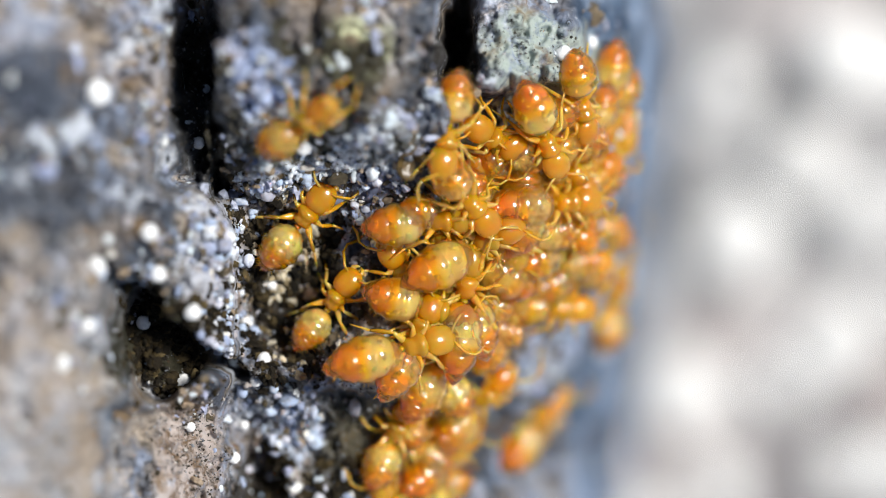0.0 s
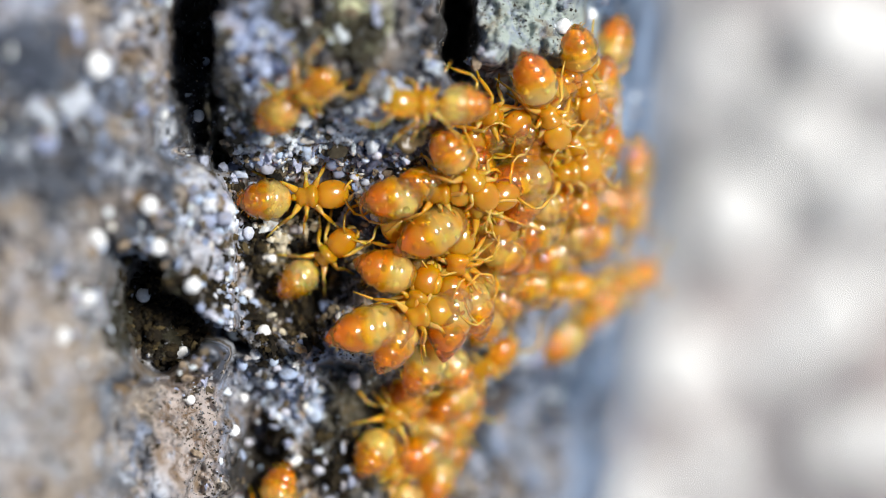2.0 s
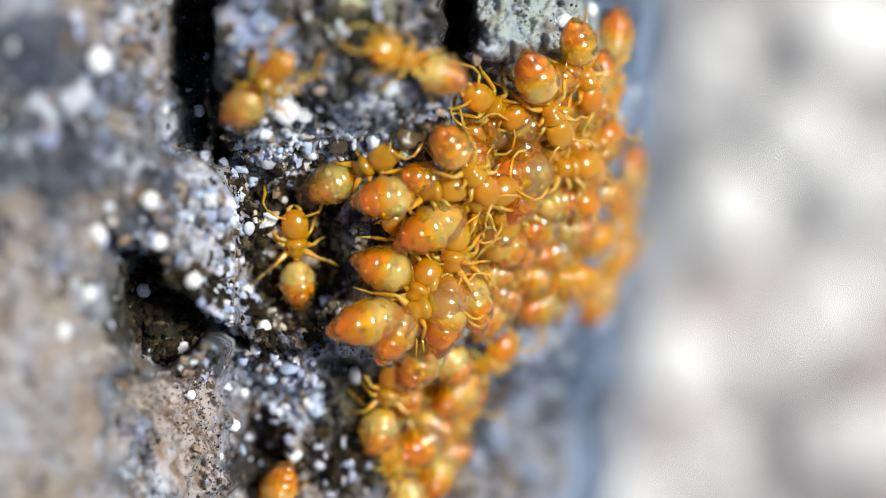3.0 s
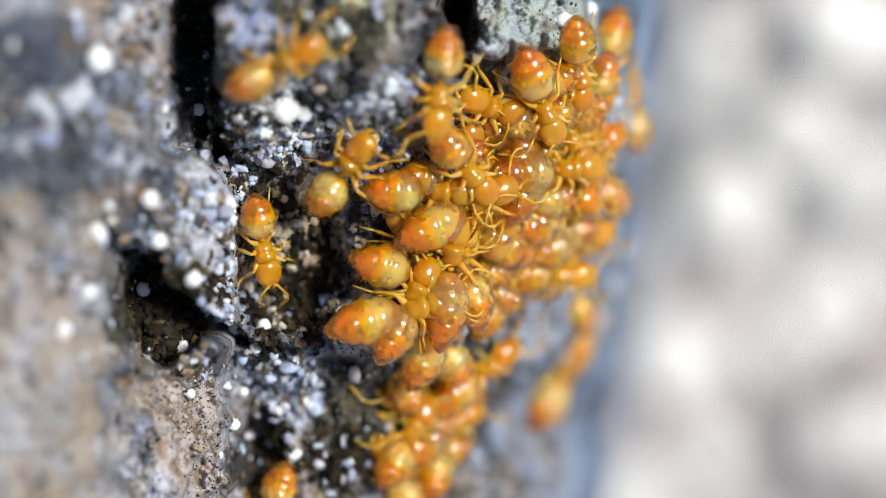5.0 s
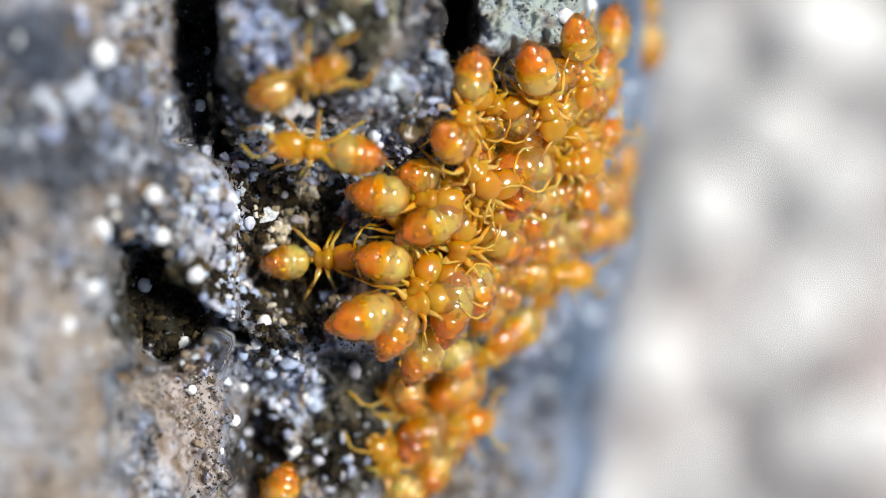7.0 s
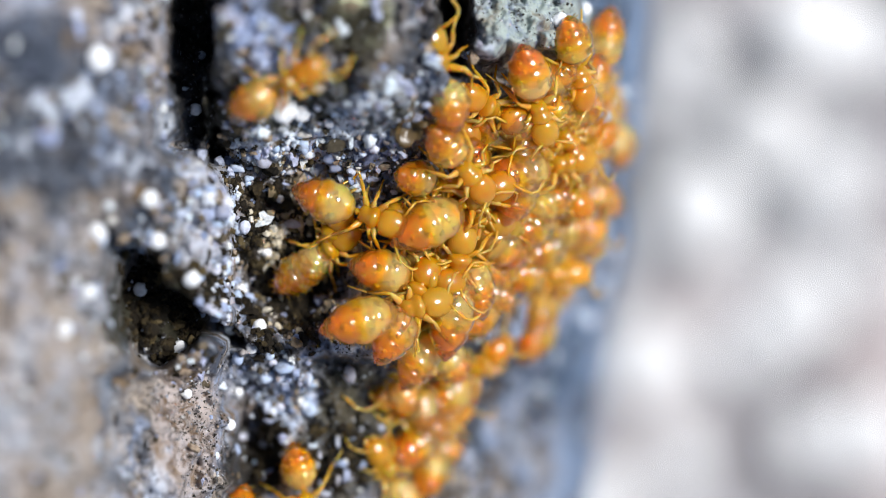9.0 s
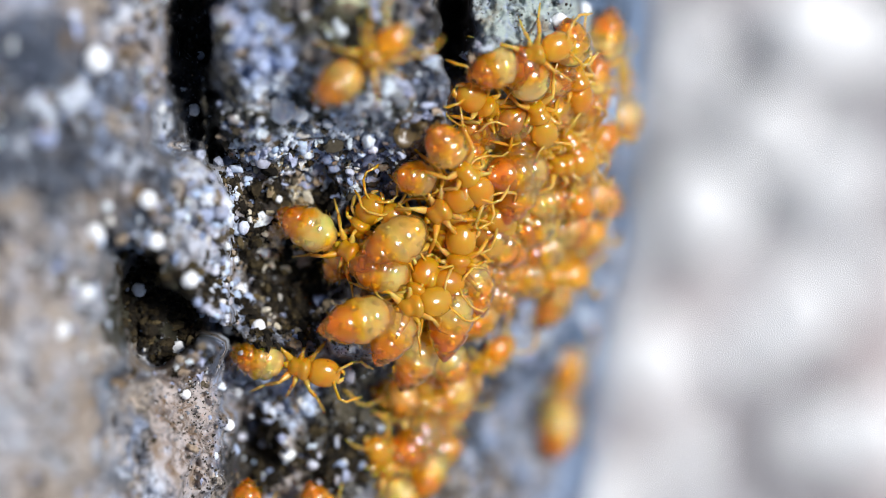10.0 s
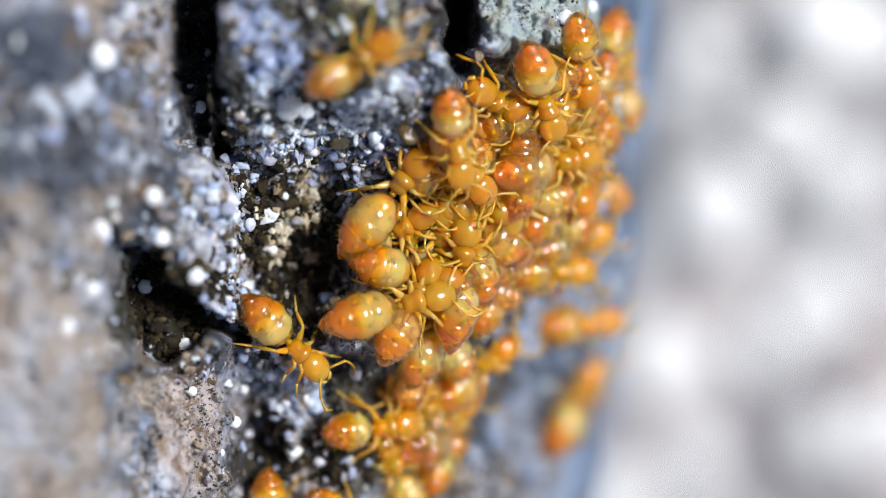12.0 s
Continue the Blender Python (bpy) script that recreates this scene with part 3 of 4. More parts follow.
def ant(size, swell, girth, stance, curl):
    """A worker ant, its gaster above the origin and its head towards +x; sizes in millimetres."""
    top = new("ant")
    tagged(top, "amber-yellow worker ant with a glossy translucent gaster, crawling on the rock", "ant", "ants on the boulder")
    k = size
    # gaster: overlapping plates that end in a point, clear over a pale filling
    def belly(u, plates):
        body = max(1 - ((u - 0.15) / 0.85) ** 2, 0.0) ** 0.5 if u > 0.15 else max(1 - ((0.15 - u) / 1.15) ** 1.9, 0.0) ** 0.85
        step = ((1 - u) * 0.5 * 4.3 + 0.35) % 1.0
        return body * (1 + plates * (math.sin(math.pi * step) ** 0.7 - 0.75 - 0.6 * step))

    bm = bmesh.new()
    stations = []
    for i in range(73):
        u = -1 + 2 * i / 72
        r = 0.68 * girth * belly(u, 0.115) + 0.010
        stations.append((k * (u * 0.92 + 0.05) * swell, k * r, k * r * 0.94, k * (0.78 + 0.10 * (1 - u) * curl)))
    lathe(bm, stations, 26)
    gaster = part("gaster", bm, GASTER, top, "glossy banded translucent amber gaster")
    bm = bmesh.new()
    inner = [(x * 0.76 + 0.08 * k, w * 0.66, h * 0.58, z - 0.10 * k) for x, w, h, z in stations[1::2]]
    lathe(bm, inner, 18)
    r = random.Random(round(size * 100 + stance * 10) + 5)
    for i in range(14):
        x, w, h, z = stations[r.randrange(14, 62)]
        a = r.uniform(0.1, math.pi - 0.1)
        lump(bm, (x * 0.9, w * 0.60 * math.cos(a), z + h * 0.58 * math.sin(a)), k * r.uniform(0.06, 0.13), i, 1, 0.3)
    part("filling", bm, FILLING, gaster, "pale yellow filling seen through the gaster")
    # short fine hairs over the gaster's back and rim
    bm = bmesh.new()
    r = random.Random(round(size * 100 + stance * 10))
    for i in range(70):
        x, w, h, z = stations[r.randrange(4, 68)]
        a = r.uniform(-0.3, math.pi + 0.3)
        foot = Vector((x, w * math.cos(a), z + h * math.sin(a)))
        out = Vector((-0.55, math.cos(a), math.sin(a))).normalized() * k * r.uniform(0.10, 0.17)
        tube(bm, [tuple(foot), tuple(foot + out * 0.6), tuple(foot + out)], [k * 0.010, k * 0.008, k * 0.003], 3)
    part("hairs", bm, LIMB, gaster, "short pale hairs")
    # narrow waist scale
    bm = bmesh.new()
    front = 0.97 * swell
    lathe(bm, [(k * (front - 0.04), k * 0.05, k * 0.05, k * 0.66), (k * (front + 0.05), k * 0.13, k * 0.20, k * 0.72), (k * (front + 0.12), k * 0.12, k * 0.17, k * 0.72),
               (k * (front + 0.20), k * 0.06, k * 0.06, k * 0.64)], 12)
    part("petiole", bm, BODY, top)
    # thorax
    b = front + 0.12
    bm = bmesh.new()
    lathe(bm, [(k * (b + dx * 0.80), k * w * 1.5, k * h * 1.35, k * z) for dx, w, h, z in
               ((0, .05, .05, .64), (.06, .16, .16, .68), (.2, .22, .24, .74), (.34, .20, .23, .78), (.44, .20, .23, .80), (.52, .21, .25, .84), (.68, .27, .29, .86),
                (.84, .24, .25, .85), (.94, .15, .16, .82), (1.0, .08, .09, .80))], 18)
    part("thorax", bm, BODY, top)
    hx = b + 1.22
    # head
    bm = bmesh.new()
    lathe(bm, [(k * (hx + dx * 1.22), k * w * 1.26, k * h * 1.25, k * (0.80 - 0.10 * dx)) for dx, w, h in
               ((-.42, .06, .06), (-.39, .20, .15), (-.30, .32, .23), (-.12, .38, .28), (.08, .385, .28), (.24, .34, .25), (.36, .26, .19), (.43, .16, .12), (.45, .05, .05))], 20)
    head = part("head", bm, BODY, top, "rounded orange head")
    for s in SIDES:
        bm = bmesh.new()
        lump(bm, (k * (hx + 0.04), s * k * 0.41, k * 0.93), k * 0.045, 1, 1, 0.0)
        part("eye", bm, EYE, head, "small dark eye")
        bm = bmesh.new()
        tube(bm, [(k * (hx + .46), s * k * .19, k * .72), (k * (hx + .53), s * k * .21, k * .70), (k * (hx + .64), s * k * .12, k * .68), (k * (hx + .69), s * k * .02, k * .67)],
             [k * .09, k * .095, k * .065, k * .02], 8)
        part("mandible", bm, LIMB, head)
        # elbowed antenna
        bm = bmesh.new()
        e = (hx + 0.72 + 0.1 * stance * s, s * 0.72, 1.02)
        tube(bm, [(k * (hx + .34), s * k * .16, k * .98), (k * (hx + .46), s * k * .40, k * 1.02), tuple(k * v for v in e)], [k * .045, k * .045, k * .055], 7)
        ant_feeler = part("antenna", bm, LIMB, top)
        bm = bmesh.new()
        tube(bm, [tuple(k * v for v in e), (k * (e[0] + .25), s * k * .80, k * .86), (k * (e[0] + .52), s * k * (.74 - .1 * stance), k * .62), (k * (e[0] + .75), s * k * .62, k * .40)],
             [k * .034, k * .046, k * .058, k * .03], 7)
        part("flagellum", bm, LIMB, ant_feeler)
    # three pairs of legs
    for j, (at, reach, swing) in enumerate(((0.62, 0.76, 0.9), (0.42, 0.64, 0.15), (0.22, 0.86, -1.1))):
        for s in SIDES:
            w = swing + 0.22 * stance * s * (1 if j % 2 else -1)
            hip = Vector((b + at, s * 0.17, 0.62))
            knee = hip + Vector((0.42 * w * reach, s * 0.62 * reach * (1 - 0.18 * abs(w)), 0.34))
            ankle = knee + Vector((0.50 * w * reach, s * 0.50 * reach * (1 - 0.25 * abs(w)), -0.68))
            toe = ankle + Vector((0.42 * w, s * 0.38, -0.25))
            bm = bmesh.new()
            tube(bm, [tuple(k * v for v in (hip + (knee - hip) * f)) for f in (0, .12, .4, .75, 1)], [k * r for r in (.08, .11, .125, .085, .05)], 9)
            leg = part("leg", bm, LIMB, top)
            bm = bmesh.new()
            tube(bm, [tuple(k * v for v in (knee + (ankle - knee) * f)) for f in (0, .15, .5, .85, 1)], [k * r for r in (.05, .064, .078, .058, .036)], 8)
            part("tibia", bm, LIMB, leg)
            bm = bmesh.new()
            tube(bm, [tuple(k * v for v in (ankle + (toe - ankle) * f)) for f in (0, .5, 1)], [k * r for r in (.05, .04, .026)], 6)
            part("tarsus", bm, LIMB, leg)
    return top


def crawl(x, y, heading, lift=0.0, lean=0.55, pitch=0.0, tilt=0.0):
    """The pose of an ant whose gaster is over (x, y) millimetres, head turned by heading degrees from +x; lift: how far it stands on others."""
    h, n = footing(x, y)
    cx, cy = math.cos(radians(heading)), math.sin(radians(heading))
    front, _ = footing(x + 2.2 * cx, y + 2.2 * cy)
    slope = max(min((front - h) / 2.2, 0.9), -0.7) * min(lean + 0.35, 1.0)
    ahead = Vector((cx, cy, slope)).normalized()
    up = (Vector(n) * lean + Vector((0, 0, 1 - lean))).normalized()
    up = (up - ahead * up.dot(ahead)).normalized()
    turn = Matrix((ahead, up.cross(ahead), up)).transposed().to_4x4() @ pose(0, 0, 0, tilt, -pitch, 0)
    centre = Vector((x, y, h + LEVEL + 0.78 + lift)) * MM
    return Matrix.Translation(centre) @ turn @ Matrix.Translation((0, 0, -0.78 * MM))


boulder()
ground()
lichen_grains()
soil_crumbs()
grit()
lichen_chips()
lichen_beads()
def seed_husk(x, y):
    """A dry crumpled shell, open to one side."""
    bm = bmesh.new()
    lump(bm, (0, 0, 0), 0.42, 3, 4, 0.5, 0.7)
    for v in bm.verts:
        v.co.x *= 1.3
        if v.co.z > 0:
            v.co.z -= 0.00045 * (1 - min((v.co.x ** 2 + v.co.y ** 2) / 0.00048 ** 2, 1))
    ob = part("seed_husk", bm, HUSK)
    ob.location = Vector((x, y, float(height(x, y)) + LEVEL + 0.3)) * MM
    ob.rotation_euler = (0.5, -0.5, 0.7)
    return tagged(ob, "dry olive-brown seed husk wedged in the rock beside the ants", "husk")


mineral_grain(-8.40, -3.15, 0.31, 0)
mineral_grain(-9.66, -1.17, 0.24, 1)
mineral_grain(-7.87, 4.66, 0.20, 2)
mineral_grain(-8.93, 0.39, 0.26, 3)
mineral_grain(-9.14, 1.71, 0.28, 4)
mineral_grain(-10.97, -1.22, 0.24, 5)
mineral_grain(-11.67, -2.38, 0.28, 6)
mineral_grain(-6.52, -1.20, 0.22, 7)
mineral_grain(-4.96, 4.64, 0.48, 8)
mineral_grain(-4.42, 4.55, 0.33, 9)
mineral_grain(-6.84, -5.64, 0.20, 10)
mineral_grain(-6.61, -4.62, 0.17, 11)
mineral_grain(-5.84, -2.40, 0.24, 12)
mineral_grain(-5.65, 0.07, 0.19, 13)
mineral_grain(-10.67, 6.06, 0.41, 14)
mineral_grain(-7.88, -0.81, 0.28, 15)
mineral_grain(-8.16, -4.58, 0.17, 16)
mineral_grain(4.00, 7.61, 0.26, 17)
mineral_grain(4.94, 8.15, 0.22, 18)
mineral_grain(-6.10, -3.13, 0.19, 19)
mineral_grain(-5.20, 1.79, 0.13, 20)
mineral_grain(-6.05, 1.79, 0.13, 21)
mineral_grain(-5.32, 3.29, 0.17, 22)
mineral_grain(-3.52, 4.23, 0.19, 23)
mineral_grain(-10.73, 0.64, 0.30, 24)
mineral_grain(-1.60, -6.55, 0.15, 25)
mineral_grain(-7.38, 1.91, 0.22, 26)
seed_husk(-0.92, 3.99)
pebble(12.67, 2.10, 2.20, 0)
pebble(15.70, 6.10, 1.59, 1)
pebble(17.60, 10.59, 2.11, 2)
pebble(19.97, 10.07, 1.85, 3)
pebble(9.80, -4.90, 1.75, 4)
pebble(17.45, -2.75, 1.85, 5)
pebble(11.25, -5.26, 1.19, 6)
pebble(8.10, -11.60, 1.80, 7)
pebble(20.50, -8.40, 2.00, 8)
pebble(15.00, -4.75, 1.35, 9)
pebble(15.75, 4.52, 1.06, 10)
pebble(12.31, 9.27, 1.32, 11)
pebble(18.70, 3.15, 1.70, 12)
pebble(11.78, -9.48, 1.32, 13)
pebble(17.60, -8.69, 1.45, 14)
pebble(20.50, -1.03, 1.06, 15)

STOCK = [ant(1.0, 1.0, 1.02, 0.6, 0.3), ant(0.97, 1.24, 1.12, -0.8, 0.5), ant(1.05, 1.42, 1.12, 0.2, 0.2), ant(0.93, 0.98, 0.98, 1.0, 0.6)]
colony = []


def settle(kind, rows, stir=0.0):
    """Notes one ant of the colony: its build, its rows of (seconds, pose), and by how many degrees its limbs swing."""
    colony.append((kind, rows, stir))


def gait(limb_part, beat):
    """A limb that swings about the middle of the body."""
    pivot = Matrix.Translation((1.6 * MM, 0, 0.7 * MM))
    walk(limb_part, [(t, pivot @ m @ pivot.inverted()) for t, m in beat])


def set_off():
    """Makes all ants, and only then keys them."""
    unused, made = dict(enumerate(STOCK)), []
    for kind, rows, stir in colony:
        base = unused.pop(kind, None)
        made.append(base or copy_thing(STOCK[kind], rows[0][1]))
    for one, (kind, rows, stir) in zip(made, colony):
        limbs = [c for c in one.children if c.name.startswith(("leg", "antenna"))]
        step, rate = (0.2, 11.0) if stir > 6 else (0.8, 2.2)
        for i, c in enumerate(limbs):
            beat = [(k * step, pose(0, 0, 0, 0, 0, stir * math.sin(k * step * rate + math.pi * (i % 2) + i * 0.5 + rows[0][1].translation.x * 9000))) for k in range(int(12 / step) + 1)]
            gait(c, beat)
        walk(one, rows)
        build = "amber worker ant with a long swollen gaster" if kind == 2 else "amber worker ant with a glossy pointed gaster"
        tagged(one, build + (", crawling on rock" if stir > 6 else ", resting in the cluster"))


def rest(kind, x, y, heading, lift=0.0, pitch=0.0, tilt=0.0):
    """An ant that stays in the cluster and only stirs."""
    r = random.Random(round(x * 977 + y * 131))
    rows = [(t, crawl(x + r.uniform(-0.07, 0.07), y + r.uniform(-0.07, 0.07), heading + r.uniform(-5, 5), lift, 0.55, pitch, tilt)) for t in (0, 1.7, 3.1, 4.6, 6.2, 7.9, 9.3, 10.6, 12)]
    settle(kind, rows, 4.0)


def motions():
    # ant that crosses the crack at the top
    settle(0, [
        (0, crawl(0.49, 6.22, -100, 1.2, 0.25, 0, 0)),
        (0.5, crawl(0.89, 6.49, -100, 1.2, 0.25, 0, 0)),
        (1, crawl(0.29, 6.45, -60, 1.2, 0.25, 0, 0)),
        (1.5, crawl(0.87, 5.88, -85, 1.2, 0.25, 0, 0)),
        (2, crawl(0.85, 4.96, -180, 2.2, 0.25, 0, 0)),
        (2.5, crawl(0.19, 5.53, -203, 2.5, 0.25, 0, 0)),
        (3, crawl(0.17, 5.66, -202, 2.6, 0.25, 0, 0)),
        (4, crawl(0.24, 6.22, -150, 2.2, 0.25, 0, 0)),
        (5, crawl(0.11, 6.45, -95, 1.8, 0.25, 0, 0)),
        (5.5, crawl(0.42, 6.78, -110, 1.2, 0.25, 0, 0)),
        (6, crawl(1.03, 6.52, -100, 1.2, 0.25, 0, 0)),
        (6.5, crawl(0.63, 6.10, -95, 1.2, 0.25, 0, 0)),
        (7, crawl(1.00, 5.76, -100, 1.2, 0.25, 0, 0)),
        (8, crawl(0.61, 4.81, -180, 1.2, 0.25, 0, 0)),
        (8.8, crawl(0.38, 4.65, -262, 1.2, 0.25, 0, 0)),
        (9, crawl(0.39, 4.66, -255, 1.2, 0.25, 0, 0)),
        (9.5, crawl(0.86, 5.18, -340, 1.2, 0.25, 0, 0)),
        (10, crawl(1.74, 5.93, -340, 1.2, 0.25, 0, 0)),
        (10.5, crawl(1.39, 5.93, -345, 1.2, 0.25, 0, 0)),
        (11, crawl(0.97, 5.24, -330, 1.2, 0.25, 0, 0)),
        (11.5, crawl(0.27, 5.33, -400, 1.2, 0.25, 0, 0)),
        (12, crawl(0.23, 4.56, -440, 1.2, 0.25, 0, 0)),
    ], 11)
    # ant on the upper block
    settle(0, [
        (0, crawl(-5.18, 4.63, 32, 0.6, 0.6, 0, 0)),
        (0.5, crawl(-5.30, 4.60, 28, 0.6, 0.6, 0, 0)),
        (1, crawl(-5.27, 4.64, 28, 0.6, 0.6, 0, 0)),
        (1.5, crawl(-4.90, 4.67, 18, 0.6, 0.6, 0, 0)),
        (2, crawl(-5.23, 4.60, 33, 0.6, 0.6, 0, 0)),
        (2.5, crawl(-6.30, 4.49, 48, 0.6, 0.6, 0, 0)),
        (3, crawl(-6.31, 4.65, 45, 0.6, 0.6, 0, 0)),
        (4, crawl(-6.22, 5.04, 38, 0.6, 0.6, 0, 0)),
        (5, crawl(-6.07, 5.38, 27, 0.6, 0.6, 0, 0)),
        (5.5, crawl(-5.60, 4.84, 25, 0.6, 0.6, 0, 0)),
        (6, crawl(-5.67, 4.82, 27, 0.6, 0.6, 0, 0)),
        (6.5, crawl(-5.88, 4.77, 20, 0.6, 0.6, 0, 0)),
        (7, crawl(-5.52, 4.95, 20, 0.6, 0.6, 0, 0)),
        (8, crawl(-5.78, 4.88, 25, 0.6, 0.6, 0, 0)),
        (9, crawl(-5.95, 4.79, 27, 0.6, 0.6, 0, 0)),
        (9.5, crawl(-4.50, 5.32, 22, 0.6, 0.6, 0, 0)),
        (10, crawl(-3.21, 5.28, 38, 0.6, 0.6, 0, 0)),
        (10.5, crawl(-3.37, 5.31, 38, 0.6, 0.6, 0, 0)),
        (11, crawl(-3.16, 5.34, 36, 0.6, 0.6, 0, 0)),
        (11.5, crawl(-3.65, 5.29, 32, 0.6, 0.6, 0, 0)),
        (12, crawl(-3.68, 5.38, 30, 0.6, 0.6, 0, 0)),
    ], 11)
    # ant that climbs from the hollow to the cluster
    settle(0, [
        (0, crawl(-5.36, 1.17, 50, 0.3, 0.3, 0, 0)),
        (0.5, crawl(-4.75, 2.05, 15, 0.3, 0.3, 0, 0)),
        (1, crawl(-4.81, 2.36, 22, 0.3, 0.3, 0, 0)),
        (1.5, crawl(-5.59, 1.99, 20, 0.3, 0.3, 0, 0)),
        (2, crawl(-5.85, 1.92, 5, 0.3, 0.3, 0, 0)),
        (2.5, crawl(-4.63, 2.02, 30, 0.3, 0.3, 0, 0)),
        (3, crawl(-3.68, 2.24, 28, 0.3, 0.3, 0, 0)),
        (4, crawl(-4.07, 1.94, 40, 0.3, 0.3, 0, 0)),
        (5, crawl(-3.76, 1.82, 52, 1.6, 0.3, 0, 0)),
        (5.5, crawl(-2.18, 3.42, 48, 2.2, 0.3, 0, 0)),
        (6, crawl(-1.10, 4.27, 62, 2.2, 0.3, 0, 0)),
        (6.5, crawl(-2.14, 2.98, 95, 1.8, 0.3, 0, 0)),
        (7, crawl(-2.64, 3.00, 172, 1.8, 0.3, 0, 0)),
        (8, crawl(-4.05, 2.11, 160, 0.8, 0.3, 0, 0)),
        (8.5, crawl(-4.49, 0.67, 95, 0.4, 0.3, 0, 0)),
        (9, crawl(-4.75, -0.78, 38, 0.3, 0.3, 0, 0)),
        (9.5, crawl(-5.87, -2.78, 12, 0.3, 0.3, 0, 0)),
        (10, crawl(-5.95, -3.44, -12, 0.3, 0.3, 0, 0)),
        (10.5, crawl(-5.17, -4.51, -6, 0.3, 0.3, 0, 0)),
        (11, crawl(-3.35, -5.10, -15, 0.3, 0.3, 0, 0)),
        (11.5, crawl(-4.54, -5.58, 24, 0.3, 0.3, 0, 0)),
        (12, crawl(-3.28, -6.01, 6, 0.3, 0.3, 0, 0)),
    ], 11)
    # ant that turns in the hollow
    settle(3, [
        (0, crawl(-4.37, -1.52, 52, 0.5, 0.3, 0, 0)),
        (0.5, crawl(-4.58, -1.93, 102, 0.5, 0.3, 0, 0)),
        (1, crawl(-4.58, -0.50, 92, 0.5, 0.3, 0, 0)),
        (1.5, crawl(-4.97, -0.88, 112, 0.5, 0.3, 0, 0)),
        (2, crawl(-4.82, -0.75, 40, 0.5, 0.3, 0, 0)),
        (2.5, crawl(-4.67, -0.86, 55, 0.5, 0.3, 0, 0)),
        (3, crawl(-4.75, -1.10, 92, 0.5, 0.3, 0, 0)),
        (4, crawl(-5.76, -0.37, 40, 0.5, 0.3, 0, 0)),
        (4.5, crawl(-5.88, 0.36, -20, 0.5, 0.3, 0, 0)),
        (5, crawl(-5.98, 1.27, -80, 0.5, 0.3, 0, 0)),
        (5.5, crawl(-6.14, -0.65, -12, 0.5, 0.3, 0, 0)),
        (6, crawl(-6.09, -1.83, 35, 0.5, 0.3, 0, 0)),
        (6.5, crawl(-5.64, -0.46, 15, 0.5, 0.3, 0, 0)),
        (7, crawl(-5.24, -0.45, 5, 0.5, 0.3, 0, 0)),
        (7.2, crawl(-5.04, -0.43, 8, 0.5, 0.3, 0, 0)),
        (8, crawl(-4.81, -0.57, 30, 0.5, 0.3, 0, 0)),
        (8.8, crawl(-4.38, -0.61, 48, 0.5, 0.3, 0, 0)),
        (9.3, crawl(-4.00, -0.39, 70, 0.5, 0.3, 0, 0)),
        (10, crawl(-3.21, -0.30, 60, 0.5, 0.3, 0, 0)),
        (11, crawl(-2.60, -0.15, 40, 0.5, 0.3, 0, 0)),
        (12, crawl(-2.49, 0.06, 30, 0.5, 0.3, 0, 0)),
    ], 11)
    # ant that leaves the cluster and walks down
    settle(1, [
        (0, crawl(-1.63, 1.98, 5, 0.9, 0.3, 0, 0)),
        (0.5, crawl(-1.68, 1.98, 3, 0.9, 0.3, 0, 0)),
        (1, crawl(-1.62, 1.93, 3, 0.9, 0.3, 0, 0)),
        (2, crawl(-1.69, 1.97, 5, 0.9, 0.3, 0, 0)),
        (3, crawl(-1.97, 1.82, 8, 0.9, 0.3, 0, 0)),
        (4, crawl(-1.83, 1.93, 5, 0.9, 0.3, 0, 0)),
        (5, crawl(-1.66, 2.00, 0, 0.9, 0.3, 0, 0)),
        (5.5, crawl(-1.88, 1.84, -5, 0.9, 0.3, 0, 0)),
        (6, crawl(-2.05, 1.85, -5, 0.9, 0.3, 0, 0)),
        (6.5, crawl(-2.57, 1.74, -5, 0.9, 0.3, 0, 0)),
        (7, crawl(-2.18, 1.76, -5, 0.9, 0.3, 0, 0)),
        (8, crawl(-2.57, 1.73, -5, 0.9, 0.3, 0, 0)),
        (8.8, crawl(-2.89, 1.69, -12, 0.9, 0.3, 0, 0)),
        (9, crawl(-3.80, 1.78, -20, 0.9, 0.3, 0, 0)),
        (9.5, crawl(-3.95, 1.61, -35, 0.9, 0.3, 0, 0)),
        (10, crawl(-4.32, 0.91, -30, 0.9, 0.3, 0, 0)),
        (10.5, crawl(-5.15, 1.07, -45, 0.9, 0.3, 0, 0)),
        (11, crawl(-5.10, 0.41, -75, 1.1, 0.3, -8, 0)),
        (11.5, crawl(-5.81, -1.64, -62, 1.1, 0.3, -12, 0)),
        (12, crawl(-5.85, -2.15, -42, 1.1, 0.3, -12, 0)),
    ], 11)
    # ant with a swollen gaster at the cluster's rim
    settle(2, [
        (0, crawl(-2.69, -2.42, 14, 0.7, 0.2, 0, 0)),
        (1.5, crawl(-2.62, -2.38, 14, 0.7, 0.2, 0, 0)),
        (3, crawl(-2.59, -2.27, 14, 0.7, 0.2, 0, 0)),
        (6, crawl(-2.68, -2.28, 14, 0.7, 0.2, 0, 0)),
        (9.5, crawl(-2.69, -2.25, 14, 0.7, 0.2, 0, 0)),
        (12, crawl(-2.85, -2.18, 14, 0.7, 0.2, 0, 0)),
    ], 4)
